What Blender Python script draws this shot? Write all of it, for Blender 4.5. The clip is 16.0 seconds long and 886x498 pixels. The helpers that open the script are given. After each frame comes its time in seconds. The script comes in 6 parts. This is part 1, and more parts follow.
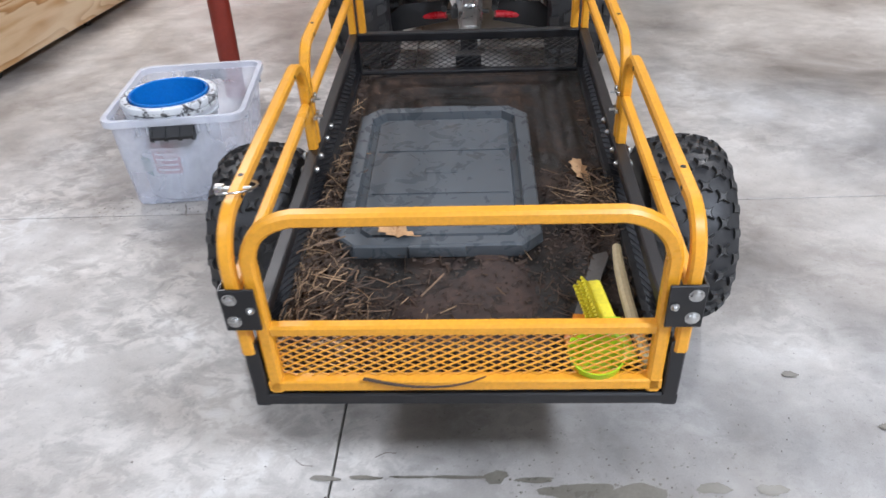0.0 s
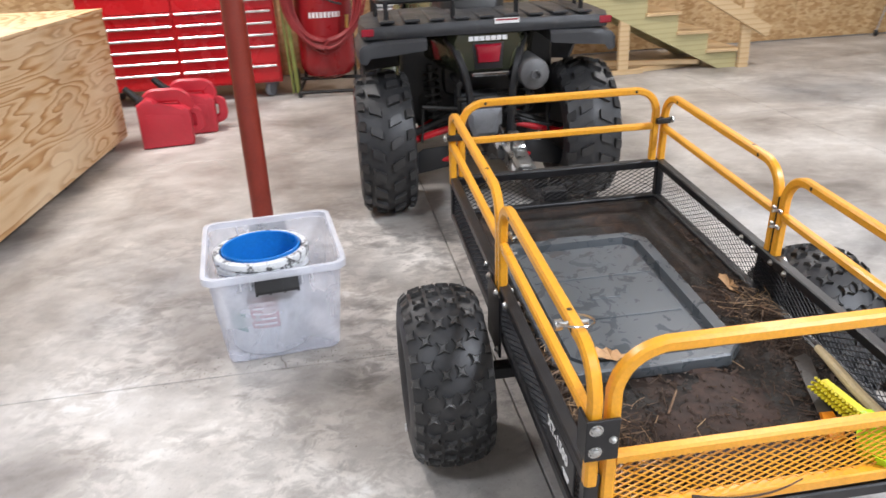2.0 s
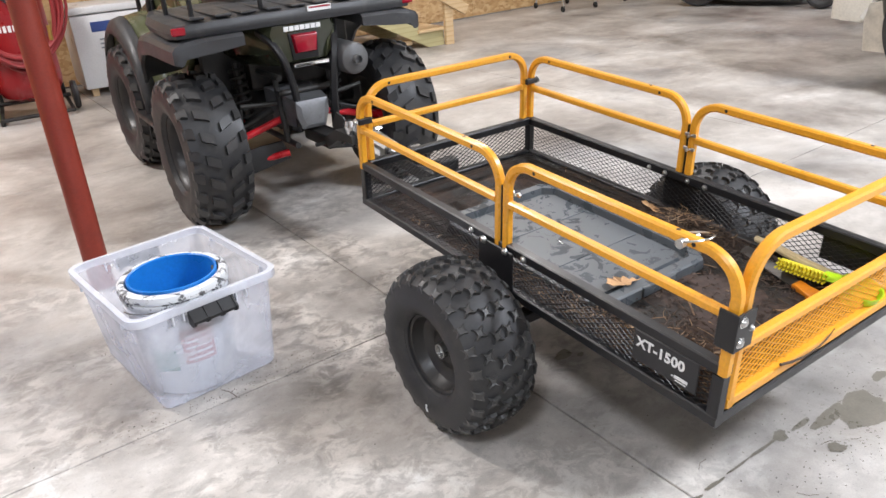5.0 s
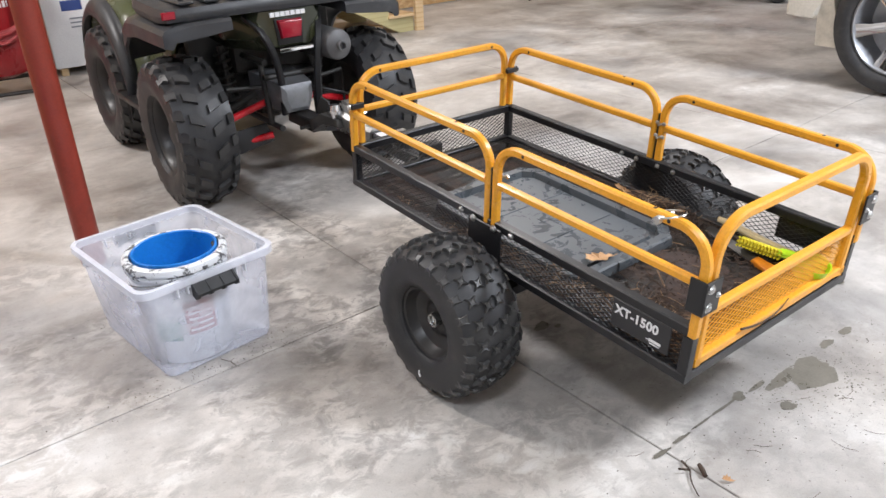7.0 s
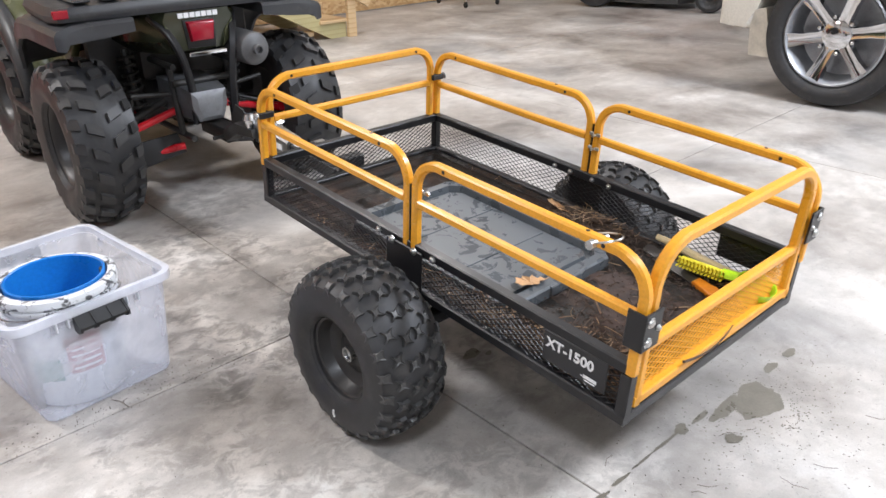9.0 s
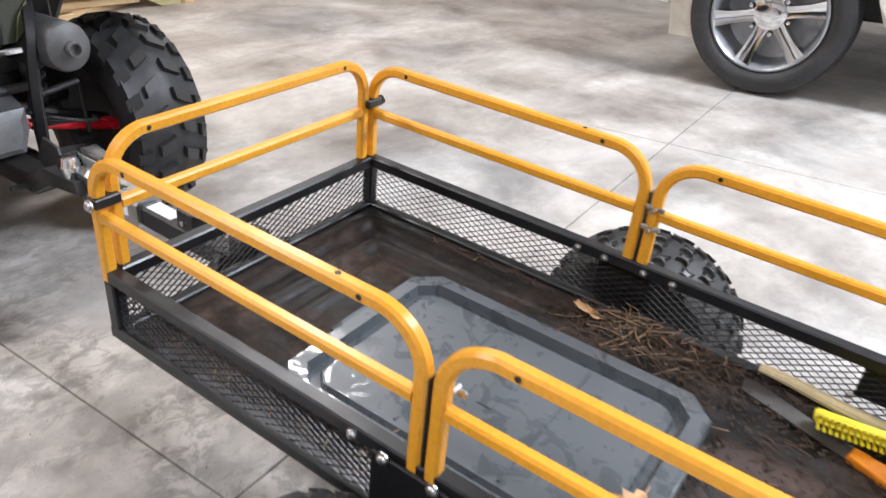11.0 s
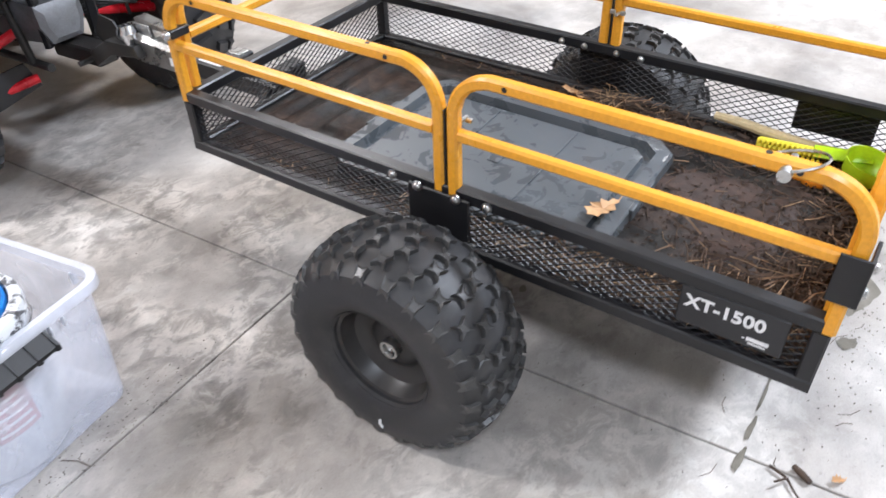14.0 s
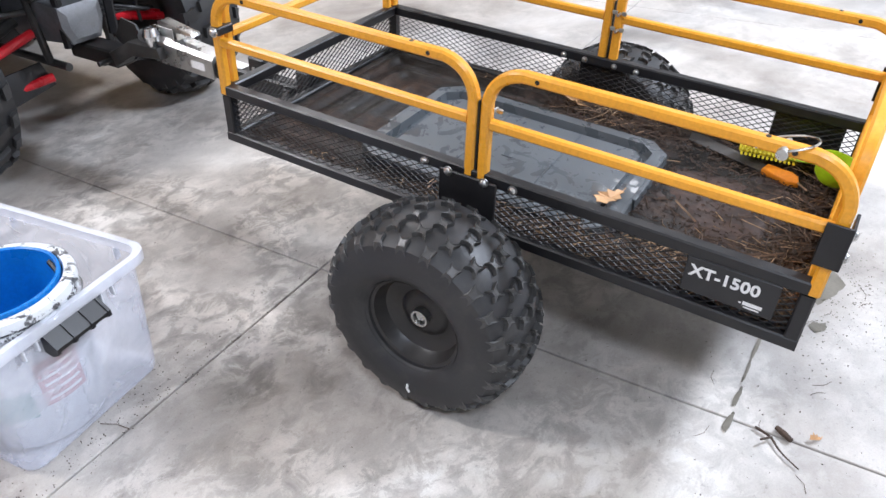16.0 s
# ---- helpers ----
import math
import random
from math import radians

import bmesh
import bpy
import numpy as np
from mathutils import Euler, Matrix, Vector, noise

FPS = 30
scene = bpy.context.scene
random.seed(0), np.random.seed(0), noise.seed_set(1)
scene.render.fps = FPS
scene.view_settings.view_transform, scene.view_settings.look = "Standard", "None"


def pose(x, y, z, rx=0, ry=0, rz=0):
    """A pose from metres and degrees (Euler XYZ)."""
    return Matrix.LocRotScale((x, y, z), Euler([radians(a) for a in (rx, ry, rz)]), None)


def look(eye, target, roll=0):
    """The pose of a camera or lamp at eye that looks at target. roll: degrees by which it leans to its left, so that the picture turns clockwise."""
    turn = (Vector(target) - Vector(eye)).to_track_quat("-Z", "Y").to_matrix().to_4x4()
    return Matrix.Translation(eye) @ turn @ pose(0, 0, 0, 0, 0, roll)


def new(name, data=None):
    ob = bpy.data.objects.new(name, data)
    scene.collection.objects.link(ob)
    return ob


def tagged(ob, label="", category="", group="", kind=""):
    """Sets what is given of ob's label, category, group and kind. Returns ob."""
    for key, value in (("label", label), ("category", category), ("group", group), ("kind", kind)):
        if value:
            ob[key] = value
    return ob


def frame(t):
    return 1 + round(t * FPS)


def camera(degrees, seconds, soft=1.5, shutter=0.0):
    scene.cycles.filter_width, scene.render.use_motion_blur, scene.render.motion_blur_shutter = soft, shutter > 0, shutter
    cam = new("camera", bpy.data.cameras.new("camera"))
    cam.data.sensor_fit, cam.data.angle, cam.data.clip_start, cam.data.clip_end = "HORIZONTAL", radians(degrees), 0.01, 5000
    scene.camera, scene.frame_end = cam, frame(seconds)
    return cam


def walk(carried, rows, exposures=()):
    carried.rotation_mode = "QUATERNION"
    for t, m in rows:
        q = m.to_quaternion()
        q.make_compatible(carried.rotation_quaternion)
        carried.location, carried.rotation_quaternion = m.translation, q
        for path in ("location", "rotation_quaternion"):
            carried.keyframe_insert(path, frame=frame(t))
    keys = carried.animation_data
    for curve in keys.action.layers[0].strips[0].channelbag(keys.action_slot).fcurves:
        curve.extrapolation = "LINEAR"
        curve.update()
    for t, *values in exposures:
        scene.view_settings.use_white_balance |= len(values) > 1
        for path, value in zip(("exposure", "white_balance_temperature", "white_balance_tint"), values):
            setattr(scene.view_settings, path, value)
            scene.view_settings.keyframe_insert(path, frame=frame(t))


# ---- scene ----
S = 1.1
EXPOSURE = [(0, 0.12, 6050, 10), (1.0, 0.22, 6200, 10), (2.5, 0.45, 6500, 10), (4, 0.55, 6500, 10), (8, 0.40, 6450, 10), (10.5, 0.62, 6350, 10), (11, 0.58, 6350, 10), (12, 0.54, 6350, 10), (14, 0.70, 6200, 10), (16, 0.63, 6080, 10)]
cam = camera(60.8, 16.0, soft=1.5, shutter=0.35)
PATH = [
    (0, (-0.015, -0.938, 1.209), (-0.12, 0.741, 0.127), -2.7),
    (0.5, (-0.162, -1.123, 1.228), (-0.237, 0.6, 0.216), -1.8),
    (1, (-0.416, -1.214, 1.254), (-0.449, 0.557, 0.326), -1.9),
    (1.5, (-0.592, -1.13, 1.265), (-0.555, 0.676, 0.405), -3.0),
    (2, (-0.753, -0.955, 1.265), (-0.505, 0.869, 0.483), -2.8),
    (2.5, (-0.925, -0.904, 1.263), (-0.424, 0.875, 0.499), -2.0),
    (3, (-1.088, -0.838, 1.271), (-0.408, 0.888, 0.525), -3.0),
    (3.5, (-1.138, -0.627, 1.253), (-0.332, 1.041, 0.499), -4.4),
    (4, (-1.205, -0.554, 1.235), (-0.3, 1.055, 0.466), -5.3),
    (4.2, (-1.286, -0.575, 1.233), (-0.316, 0.989, 0.45), -4.9),
    (6.5, (-1.588, -0.813, 1.308), (-0.544, 0.658, 0.444), -3.6),
    (7, (-1.638, -0.764, 1.303), (-0.55, 0.669, 0.43), -2.6),
    (7.5, (-1.628, -0.769, 1.288), (-0.488, 0.63, 0.427), -1.6),
    (8, (-1.553, -0.78, 1.285), (-0.382, 0.595, 0.425), -1.3),
    (8.2, (-1.542, -0.783, 1.286), (-0.361, 0.587, 0.434), -1.2),
    (10.5, (-1.129, -0.011, 1.157), (0.173, 1.152, 0.181), -1.9),
    (11, (-0.993, 0.214, 1.202), (0.451, 1.213, 0.244), 1.7),
    (11.5, (-0.889, 0.4, 1.203), (0.484, 1.46, 0.206), 2.0),
    (12, (-0.854, 0.434, 1.185), (0.461, 1.517, 0.137), -0.4),
    (12.5, (-0.964, 0.224, 1.182), (0.355, 1.236, 0.071), -2.5),
    (13, (-1.076, 0.051, 1.152), (0.174, 1.094, -0.01), -5.4),
    (13.5, (-1.155, -0.067, 1.18), (0.086, 0.955, -0.01), -6.6),
    (14, (-1.325, -0.039, 1.188), (-0.049, 0.939, -0.001), -6.1),
    (14.5, (-1.496, -0.008, 1.186), (-0.185, 0.938, 0.008), -4.9),
    (15, (-1.547, -0.015, 1.199), (-0.199, 0.9, 0.038), -3.5),
    (15.5, (-1.558, -0.016, 1.204), (-0.189, 0.889, 0.061), -2.7),
    (16, (-1.554, -0.021, 1.202), (-0.172, 0.88, 0.072), -2.4),
]
walk(cam, [(t, look(eye, target, roll)) for t, eye, target, roll in PATH], EXPOSURE)

# ---------- world, lamps ----------
world = bpy.data.worlds.new("world")
scene.world = world
world.use_nodes = True
world.node_tree.nodes["Background"].inputs[0].default_value = (0.75, 0.85, 1.0, 1)
world.node_tree.nodes["Background"].inputs[1].default_value = 0.1

CEIL = 3.9


def strip_lamp(x, y, power, tint, sx=0.6, sy=0.8):
    d = bpy.data.lights.new("ceiling_strip", "AREA")
    d.shape, d.size, d.size_y, d.energy = "RECTANGLE", sx * S, sy * S, power * S * S
    d.color = tint
    o = new("ceiling_strip_lamp", d)
    o.location = Vector((x, y, CEIL - 0.09)) * S
    return o


LAMPS = []
COOL, MILD = (0.85, 0.90, 1.0), (0.95, 0.91, 0.90)
for lx, ly, lp, tint in ((2.3, -1.95, 275, COOL), (-2.6, -1.4, 74, COOL), (2.4, 3.3, 78, MILD), (-2.4, 3.6, 130, MILD), (5.2, 1.2, 14, MILD)):
    strip_lamp(lx, ly, lp, tint)
    LAMPS.append((lx, ly))

# ---------- materials ----------


def nodes_of(name):
    m = bpy.data.materials.new(name)
    m.use_nodes = True
    nt = m.node_tree
    return m, nt, nt.nodes["Principled BSDF"]


def link(nt, a, b):
    nt.links.new(a, b)


def coords(nt, scale=(1, 1, 1), kind="Object", rot=(0, 0, 0)):
    tc = nt.nodes.new("ShaderNodeTexCoord")
    mp = nt.nodes.new("ShaderNodeMapping")
    mp.inputs["Scale"].default_value = scale
    mp.inputs["Rotation"].default_value = rot
    link(nt, tc.outputs[kind], mp.inputs["Vector"])
    return mp.outputs[0]


def noise_tex(nt, vec, scale, detail=6, rough=0.6, distort=0.0):
    n = nt.nodes.new("ShaderNodeTexNoise")
    n.inputs["Scale"].default_value = scale
    n.inputs["Detail"].default_value = detail
    n.inputs["Roughness"].default_value = rough
    n.inputs["Distortion"].default_value = distort
    link(nt, vec, n.inputs["Vector"])
    return n.outputs["Fac"]


def ramp(nt, fac, stops):
    r = nt.nodes.new("ShaderNodeValToRGB")
    e = r.color_ramp.elements
    while len(e) < len(stops):
        e.new(0.5)
    for el, (p, c) in zip(e, stops):
        el.position = p
        el.color = (*c, 1) if len(c) == 3 else c
    link(nt, fac, r.inputs[0])
    return r.outputs[0]


def grey(v):
    return (v, v, v)


def mixc(nt, a, b, fac, mode="MIX"):
    x = nt.nodes.new("ShaderNodeMix")
    x.data_type = "RGBA"
    x.blend_type = mode
    for sock, v in ((x.inputs[6], a), (x.inputs[7], b), (x.inputs[0], fac)):
        if isinstance(v, (int, float)):
            sock.default_value = v
        elif isinstance(v, tuple):
            sock.default_value = (*v, 1)
        else:
            link(nt, v, sock)
    return x.outputs[2]


def bump(nt, bsdf, height, strength=0.2, dist=0.002):
    b = nt.nodes.new("ShaderNodeBump")
    b.inputs["Strength"].default_value = strength
    b.inputs["Distance"].default_value = dist
    link(nt, height, b.inputs["Height"])
    link(nt, b.outputs[0], bsdf.inputs["Normal"])


def worn(name, col, rough=0.5, metal=0.0, var=0.25, scale=9.0, fine=120.0, bumps=0.15, dirt=None, dirt_amt=0.35, spread=0.1):
    """A surface with blotches, fine grain and, where given, dirt."""
    m, nt, b = nodes_of(name)
    v = coords(nt)
    big = noise_tex(nt, v, scale, 5, 0.6, 0.4)
    small = noise_tex(nt, v, fine, 3, 0.6)
    lo = tuple(c * (1 - var) for c in col)
    hi = tuple(min(1, c * (1 + var)) for c in col)
    c = ramp(nt, big, [(0.3, lo), (0.7, hi)])
    c = mixc(nt, c, ramp(nt, small, [(0.35, grey(0.75)), (0.65, grey(1.0))]), 0.5, "MULTIPLY")
    if dirt:
        d = noise_tex(nt, v, scale * 2.3, 8, 0.7, 0.6)
        c = mixc(nt, c, dirt, ramp(nt, d, [(0.62 - dirt_amt * 0.3, grey(0.0)), (0.72, grey(dirt_amt))]))
    link(nt, c, b.inputs["Base Color"])
    r = ramp(nt, big, [(0.3, grey(max(0.02, rough - spread))), (0.7, grey(min(1, rough + spread)))])
    link(nt, r, b.inputs["Roughness"])
    b.inputs["Metallic"].default_value = metal
    if bumps:
        bump(nt, b, small, bumps, 0.001)
    return m


def concrete_material():
    m, nt, b = nodes_of("trowelled_concrete")
    v = coords(nt, kind="Object")
    hue = noise_tex(nt, v, 0.9, 4, 0.55, 0.2)
    cloud = noise_tex(nt, v, 1.7, 7, 0.58, 0.35)
    mid = noise_tex(nt, coords(nt, (1.0, 1.3, 1), rot=(0, 0, 0.35)), 6.5, 8, 0.6, 0.3)
    crust = noise_tex(nt, coords(nt, (1.0, 1.25, 1), rot=(0, 0, 0.5)), 15.0, 12, 0.68, 0.5)
    patch = noise_tex(nt, v, 3.1, 5, 0.6, 0.6)
    pits = noise_tex(nt, v, 75, 4, 0.65, 0.2)
    fine = noise_tex(nt, v, 260, 3, 0.7)
    warm = ramp(nt, cloud, [(0.30, (0.20, 0.178, 0.158)), (0.44, (0.36, 0.33, 0.30)), (0.58, (0.50, 0.47, 0.435)), (0.72, (0.66, 0.635, 0.60))])
    cool = ramp(nt, cloud, [(0.30, (0.155, 0.153, 0.152)), (0.44, (0.285, 0.282, 0.279)), (0.58, (0.43, 0.426, 0.42)), (0.72, (0.60, 0.597, 0.592))])
    c = mixc(nt, cool, warm, ramp(nt, hue, [(0.28, grey(0.0)), (0.48, grey(1.0))]))
    c = mixc(nt, c, ramp(nt, mid, [(0.30, grey(0.28)), (0.48, grey(0.49)), (0.58, grey(0.53)), (0.74, grey(0.78))]), 0.35, "OVERLAY")
    # flaking crust only where the trowel left it
    flaked = mixc(nt, c, ramp(nt, crust, [(0.36, grey(0.24)), (0.475, grey(0.42)), (0.50, grey(0.50)), (0.525, grey(0.64)), (0.66, grey(0.80))]), 0.8, "OVERLAY")
    spot = nt.nodes.new("ShaderNodeVectorMath")
    spot.operation = "DISTANCE"
    spot.inputs[1].default_value = (-0.45, 1.3, 0)
    link(nt, v, spot.inputs[0])
    reach = nt.nodes.new("ShaderNodeMath")
    reach.operation = "MULTIPLY"
    reach.inputs[1].default_value = 0.4
    link(nt, spot.outputs["Value"], reach.inputs[0])
    area = ramp(nt, reach.outputs[0], [(0.18, grey(1.0)), (0.60, grey(0.22))])
    c = mixc(nt, c, flaked, mixc(nt, area, ramp(nt, patch, [(0.42, grey(0.15)), (0.56, grey(1.0))]), 1.0, "MULTIPLY"))
    c = mixc(nt, c, ramp(nt, pits, [(0.30, grey(0.55)), (0.40, grey(1.0))]), 0.55, "MULTIPLY")
    c = mixc(nt, c, ramp(nt, fine, [(0.3, grey(0.78)), (0.6, grey(1.0))]), 0.5, "MULTIPLY")
    link(nt, c, b.inputs["Base Color"])
    link(nt, ramp(nt, mid, [(0.3, grey(0.38)), (0.7, grey(0.58))]), b.inputs["Roughness"])
    bump(nt, b, crust, 0.22, 0.003)
    return m


def wood_material(name, pale, dark, scale=(1, 1, 1), rings=9.0, distort=3.0, rough=0.6, rot=(0, 0, 0)):
    """Softwood: stretched growth bands with knots of noise."""
    m, nt, b = nodes_of(name)
    v = coords(nt, scale, rot=rot)
    w = nt.nodes.new("ShaderNodeTexWave")
    w.wave_type, w.bands_direction, w.wave_profile = "BANDS", "Z", "SAW"
    w.inputs["Scale"].default_value = rings
    w.inputs["Distortion"].default_value = distort
    w.inputs["Detail"].default_value = 2.0
    w.inputs["Detail Scale"].default_value = 0.9
    link(nt, v, w.inputs["Vector"])
    grain = noise_tex(nt, coords(nt, (3, 3, 160), rot=rot), 2.0, 4, 0.6)
    c = ramp(nt, w.outputs["Fac"], [(0.0, pale), (0.55, tuple(p * 0.86 + d * 0.14 for p, d in zip(pale, dark))), (0.9, dark), (1.0, pale)])
    c = mixc(nt, c, ramp(nt, grain, [(0.3, grey(0.8)), (0.7, grey(1.0))]), 0.6, "MULTIPLY")
    big = noise_tex(nt, coords(nt), 2.5, 4)
    c = mixc(nt, c, ramp(nt, big, [(0.3, grey(0.85)), (0.7, grey(1.0))]), 0.7, "MULTIPLY")
    link(nt, c, b.inputs["Base Color"])
    b.inputs["Roughness"].default_value = rough
    bump(nt, b, grain, 0.15, 0.001)
    return m


def ply_material():
    """Rotary-cut pine: growth lines as contours of one stretched field, so that they close in long loops."""
    m, nt, b = nodes_of("pine_plywood")
    field = noise_tex(nt, coords(nt, (1.0, 0.36, 2.6)), 1.7, 3, 0.45, 0.2)
    mul = nt.nodes.new("ShaderNodeMath")
    mul.operation = "MULTIPLY"
    mul.inputs[1].default_value = 19.0
    link(nt, field, mul.inputs[0])
    pp = nt.nodes.new("ShaderNodeMath")
    pp.operation = "FRACT"
    link(nt, mul.outputs[0], pp.inputs[0])
    c = ramp(nt, pp.outputs[0], [(0.0, (0.76, 0.55, 0.33)), (0.45, (0.73, 0.51, 0.29)), (0.72, (0.57, 0.31, 0.12)), (0.90, (0.44, 0.21, 0.07)), (0.97, (0.76, 0.55, 0.33))])
    grain = noise_tex(nt, coords(nt, (4, 2.0, 120)), 2.0, 4, 0.6)
    c = mixc(nt, c, ramp(nt, grain, [(0.3, grey(0.82)), (0.7, grey(1.0))]), 0.6, "MULTIPLY")
    pale = noise_tex(nt, coords(nt, (1, 0.7, 2)), 2.2, 4, 0.5)
    c = mixc(nt, c, (0.82, 0.66, 0.45), ramp(nt, pale, [(0.45, grey(0.0)), (0.66, grey(0.62))]))
    link(nt, c, b.inputs["Base Color"])
    b.inputs["Roughness"].default_value = 0.55
    bump(nt, b, grain, 0.12, 0.001)
    return m


def osb_material():
    m, nt, b = nodes_of("strand_board")
    v = coords(nt, (1, 1, 1.7))
    vo = nt.nodes.new("ShaderNodeTexVoronoi")
    vo.inputs["Scale"].default_value = 26
    vo.inputs["Randomness"].default_value = 1
    link(nt, v, vo.inputs["Vector"])
    sep = nt.nodes.new("ShaderNodeSeparateColor")
    link(nt, vo.outputs["Color"], sep.inputs[0])
    c = ramp(nt, sep.outputs[0], [(0.0, (0.42, 0.24, 0.10)), (0.5, (0.56, 0.36, 0.17)), (1.0, (0.66, 0.47, 0.26))])
    n = noise_tex(nt, v, 3.0, 5)
    c = mixc(nt, c, ramp(nt, n, [(0.3, grey(0.8)), (0.7, grey(1.0))]), 0.7, "MULTIPLY")
    link(nt, c, b.inputs["Base Color"])
    b.inputs["Roughness"].default_value = 0.6
    bump(nt, b, sep.outputs[1], 0.2, 0.002)
    return m


def spattered():
    """White rim with crusts of dried dark paint."""
    m, nt, b = nodes_of("paint_spattered_rim")
    v = coords(nt)
    n = noise_tex(nt, v, 24, 7, 0.7, 0.9)
    c = ramp(nt, n, [(0.0, (0.70, 0.72, 0.74)), (0.525, (0.70, 0.72, 0.74)), (0.56, (0.10, 0.10, 0.105)), (0.7, (0.05, 0.05, 0.055))])
    link(nt, c, b.inputs["Base Color"])
    b.inputs["Roughness"].default_value = 0.32
    bump(nt, b, n, 0.5, 0.004)
    return m


def clear_plastic(name="cloudy_clear_plastic", lo=0.19, hi=0.36):
    m, nt, b = nodes_of(name)
    v = coords(nt)
    n = noise_tex(nt, v, 7, 5, 0.6, 0.5)
    out = nt.nodes["Material Output"]
    tr = nt.nodes.new("ShaderNodeBsdfTransparent")
    tr.inputs[0].default_value = (0.96, 0.97, 1.0, 1)
    b.inputs["Base Color"].default_value = (0.90, 0.91, 0.95, 1)
    b.inputs["Roughness"].default_value = 0.28
    mx = nt.nodes.new("ShaderNodeMixShader")
    link(nt, ramp(nt, n, [(0.3, grey(lo)), (0.7, grey(hi))]), mx.inputs[0])
    link(nt, tr.outputs[0], mx.inputs[1])
    link(nt, b.outputs[0], mx.inputs[2])
    link(nt, mx.outputs[0], out.inputs[0])
    return m


CONCRETE = concrete_material()
YELLOW = worn("yellow_powder_coat", (0.80, 0.36, 0.025), 0.36, 0, 0.07, 6, 150, 0.06, (0.30, 0.13, 0.02), 0.16)
BLACKST = worn("black_powder_coat", (0.009, 0.009, 0.0105), 0.40, 0, 0.3, 8, 140, 0.1, (0.06, 0.048, 0.036), 0.16)
RUBBER = worn("black_rubber", (0.024, 0.024, 0.0255), 0.50, 0, 0.3, 7, 180, 0.2, (0.085, 0.078, 0.07), 0.35)
# paler than the casing: highlights on the block faces are put into the colour
RUBBER_TREAD = worn("highlit_tread_rubber", (0.055, 0.054, 0.053), 0.42, 0, 0.15, 14, 180, 0.2, (0.12, 0.115, 0.11), 0.15)
QUAD_TREAD = worn("dark_lug_rubber", (0.036, 0.035, 0.035), 0.45, 0, 0.2, 12, 180, 0.2, (0.075, 0.07, 0.065), 0.25)
RIM = worn("satin_black_rim", (0.026, 0.024, 0.023), 0.4, 0, 0.3, 9, 120, 0.1, (0.05, 0.04, 0.03), 0.3)
ZINC = worn("zinc_plated_steel", (0.55, 0.55, 0.54), 0.3, 1.0, 0.15, 18, 200, 0.1, (0.22, 0.18, 0.13), 0.2)
CHROME = worn("chrome", (0.75, 0.76, 0.78), 0.08, 1.0, 0.03, 18, 200, 0.0, spread=0.03)


def muddy_bed():
    """Wet dark steel under broken reddish mud, grit and drying crusts."""
    m, nt, b = nodes_of("muddy_steel_bed")
    v = coords(nt)
    mud = noise_tex(nt, v, 5.5, 10, 0.68, 0.8)
    crumb = noise_tex(nt, v, 42, 8, 0.7, 0.4)
    grit = noise_tex(nt, v, 150, 3, 0.7)
    c = ramp(nt, mud, [(0.36, (0.008, 0.008, 0.008)), (0.47, (0.016, 0.013, 0.011)), (0.53, (0.034, 0.021, 0.015)), (0.66, (0.062, 0.037, 0.025))])
    c = mixc(nt, c, ramp(nt, crumb, [(0.38, grey(0.3)), (0.5, grey(0.8)), (0.64, grey(1.6))]), 0.85, "MULTIPLY")
    c = mixc(nt, c, (0.12, 0.085, 0.06), ramp(nt, grit, [(0.66, grey(0.0)), (0.74, grey(0.5))]))
    link(nt, c, b.inputs["Base Color"])
    link(nt, ramp(nt, mud, [(0.40, grey(0.30)), (0.50, grey(0.62)), (0.65, grey(0.8))]), b.inputs["Roughness"])
    b.inputs["Specular IOR Level"].default_value = 0.4
    bump(nt, b, crumb, 0.9, 0.004)
    return m


BED = muddy_bed()



def wet_plastic():
    """Slate plastic whose gloss jumps where rain still stands on it."""
    m, nt, b = nodes_of("wet_slate_plastic")
    v = coords(nt)
    wet = noise_tex(nt, v, 19, 7, 0.62, 1.0)
    big = noise_tex(nt, v, 4, 4)
    c = ramp(nt, big, [(0.3, (0.068, 0.078, 0.086)), (0.7, (0.090, 0.101, 0.111))])
    c = mixc(nt, c, ramp(nt, wet, [(0.42, grey(0.75)), (0.47, grey(1.0))]), 0.3, "MULTIPLY")
    link(nt, c, b.inputs["Base Color"])
    link(nt, ramp(nt, wet, [(0.44, grey(0.13)), (0.475, grey(0.42))]), b.inputs["Roughness"])
    bump(nt, b, noise_tex(nt, v, 170, 3), 0.06, 0.001)
    return m


LIDGREY = wet_plastic()
POLE = worn("red_oxide_primer", (0.24, 0.030, 0.016), 0.38, 0, 0.12, 8, 150, 0.06)
PLY = ply_material()
LUMBER = wood_material("sawn_lumber", (0.68, 0.50, 0.29), (0.57, 0.38, 0.19), (0.6, 3, 5), 1.6, 4.0)
TREATED = wood_material("treated_lumber", (0.52, 0.47, 0.25), (0.44, 0.38, 0.19), (0.6, 3, 5), 1.6, 4.0)
OSB = osb_material()
CLEAR = clear_plastic()
CLOUDY = clear_plastic("milky_plastic_rim", 0.36, 0.5)
SPLATTER = spattered()
WHITE = worn("white_enamel", (0.72, 0.73, 0.74), 0.35, 0, 0.05, 4, 120, 0.03, (0.45, 0.43, 0.40), 0.15)
BUCKETW = worn("white_pail_plastic", (0.66, 0.68, 0.72), 0.4, 0, 0.05, 8, 120, 0.03)
BLUE = worn("blue_plastic", (0.014, 0.20, 0.62), 0.32, 0, 0.08, 5, 120, 0.03)
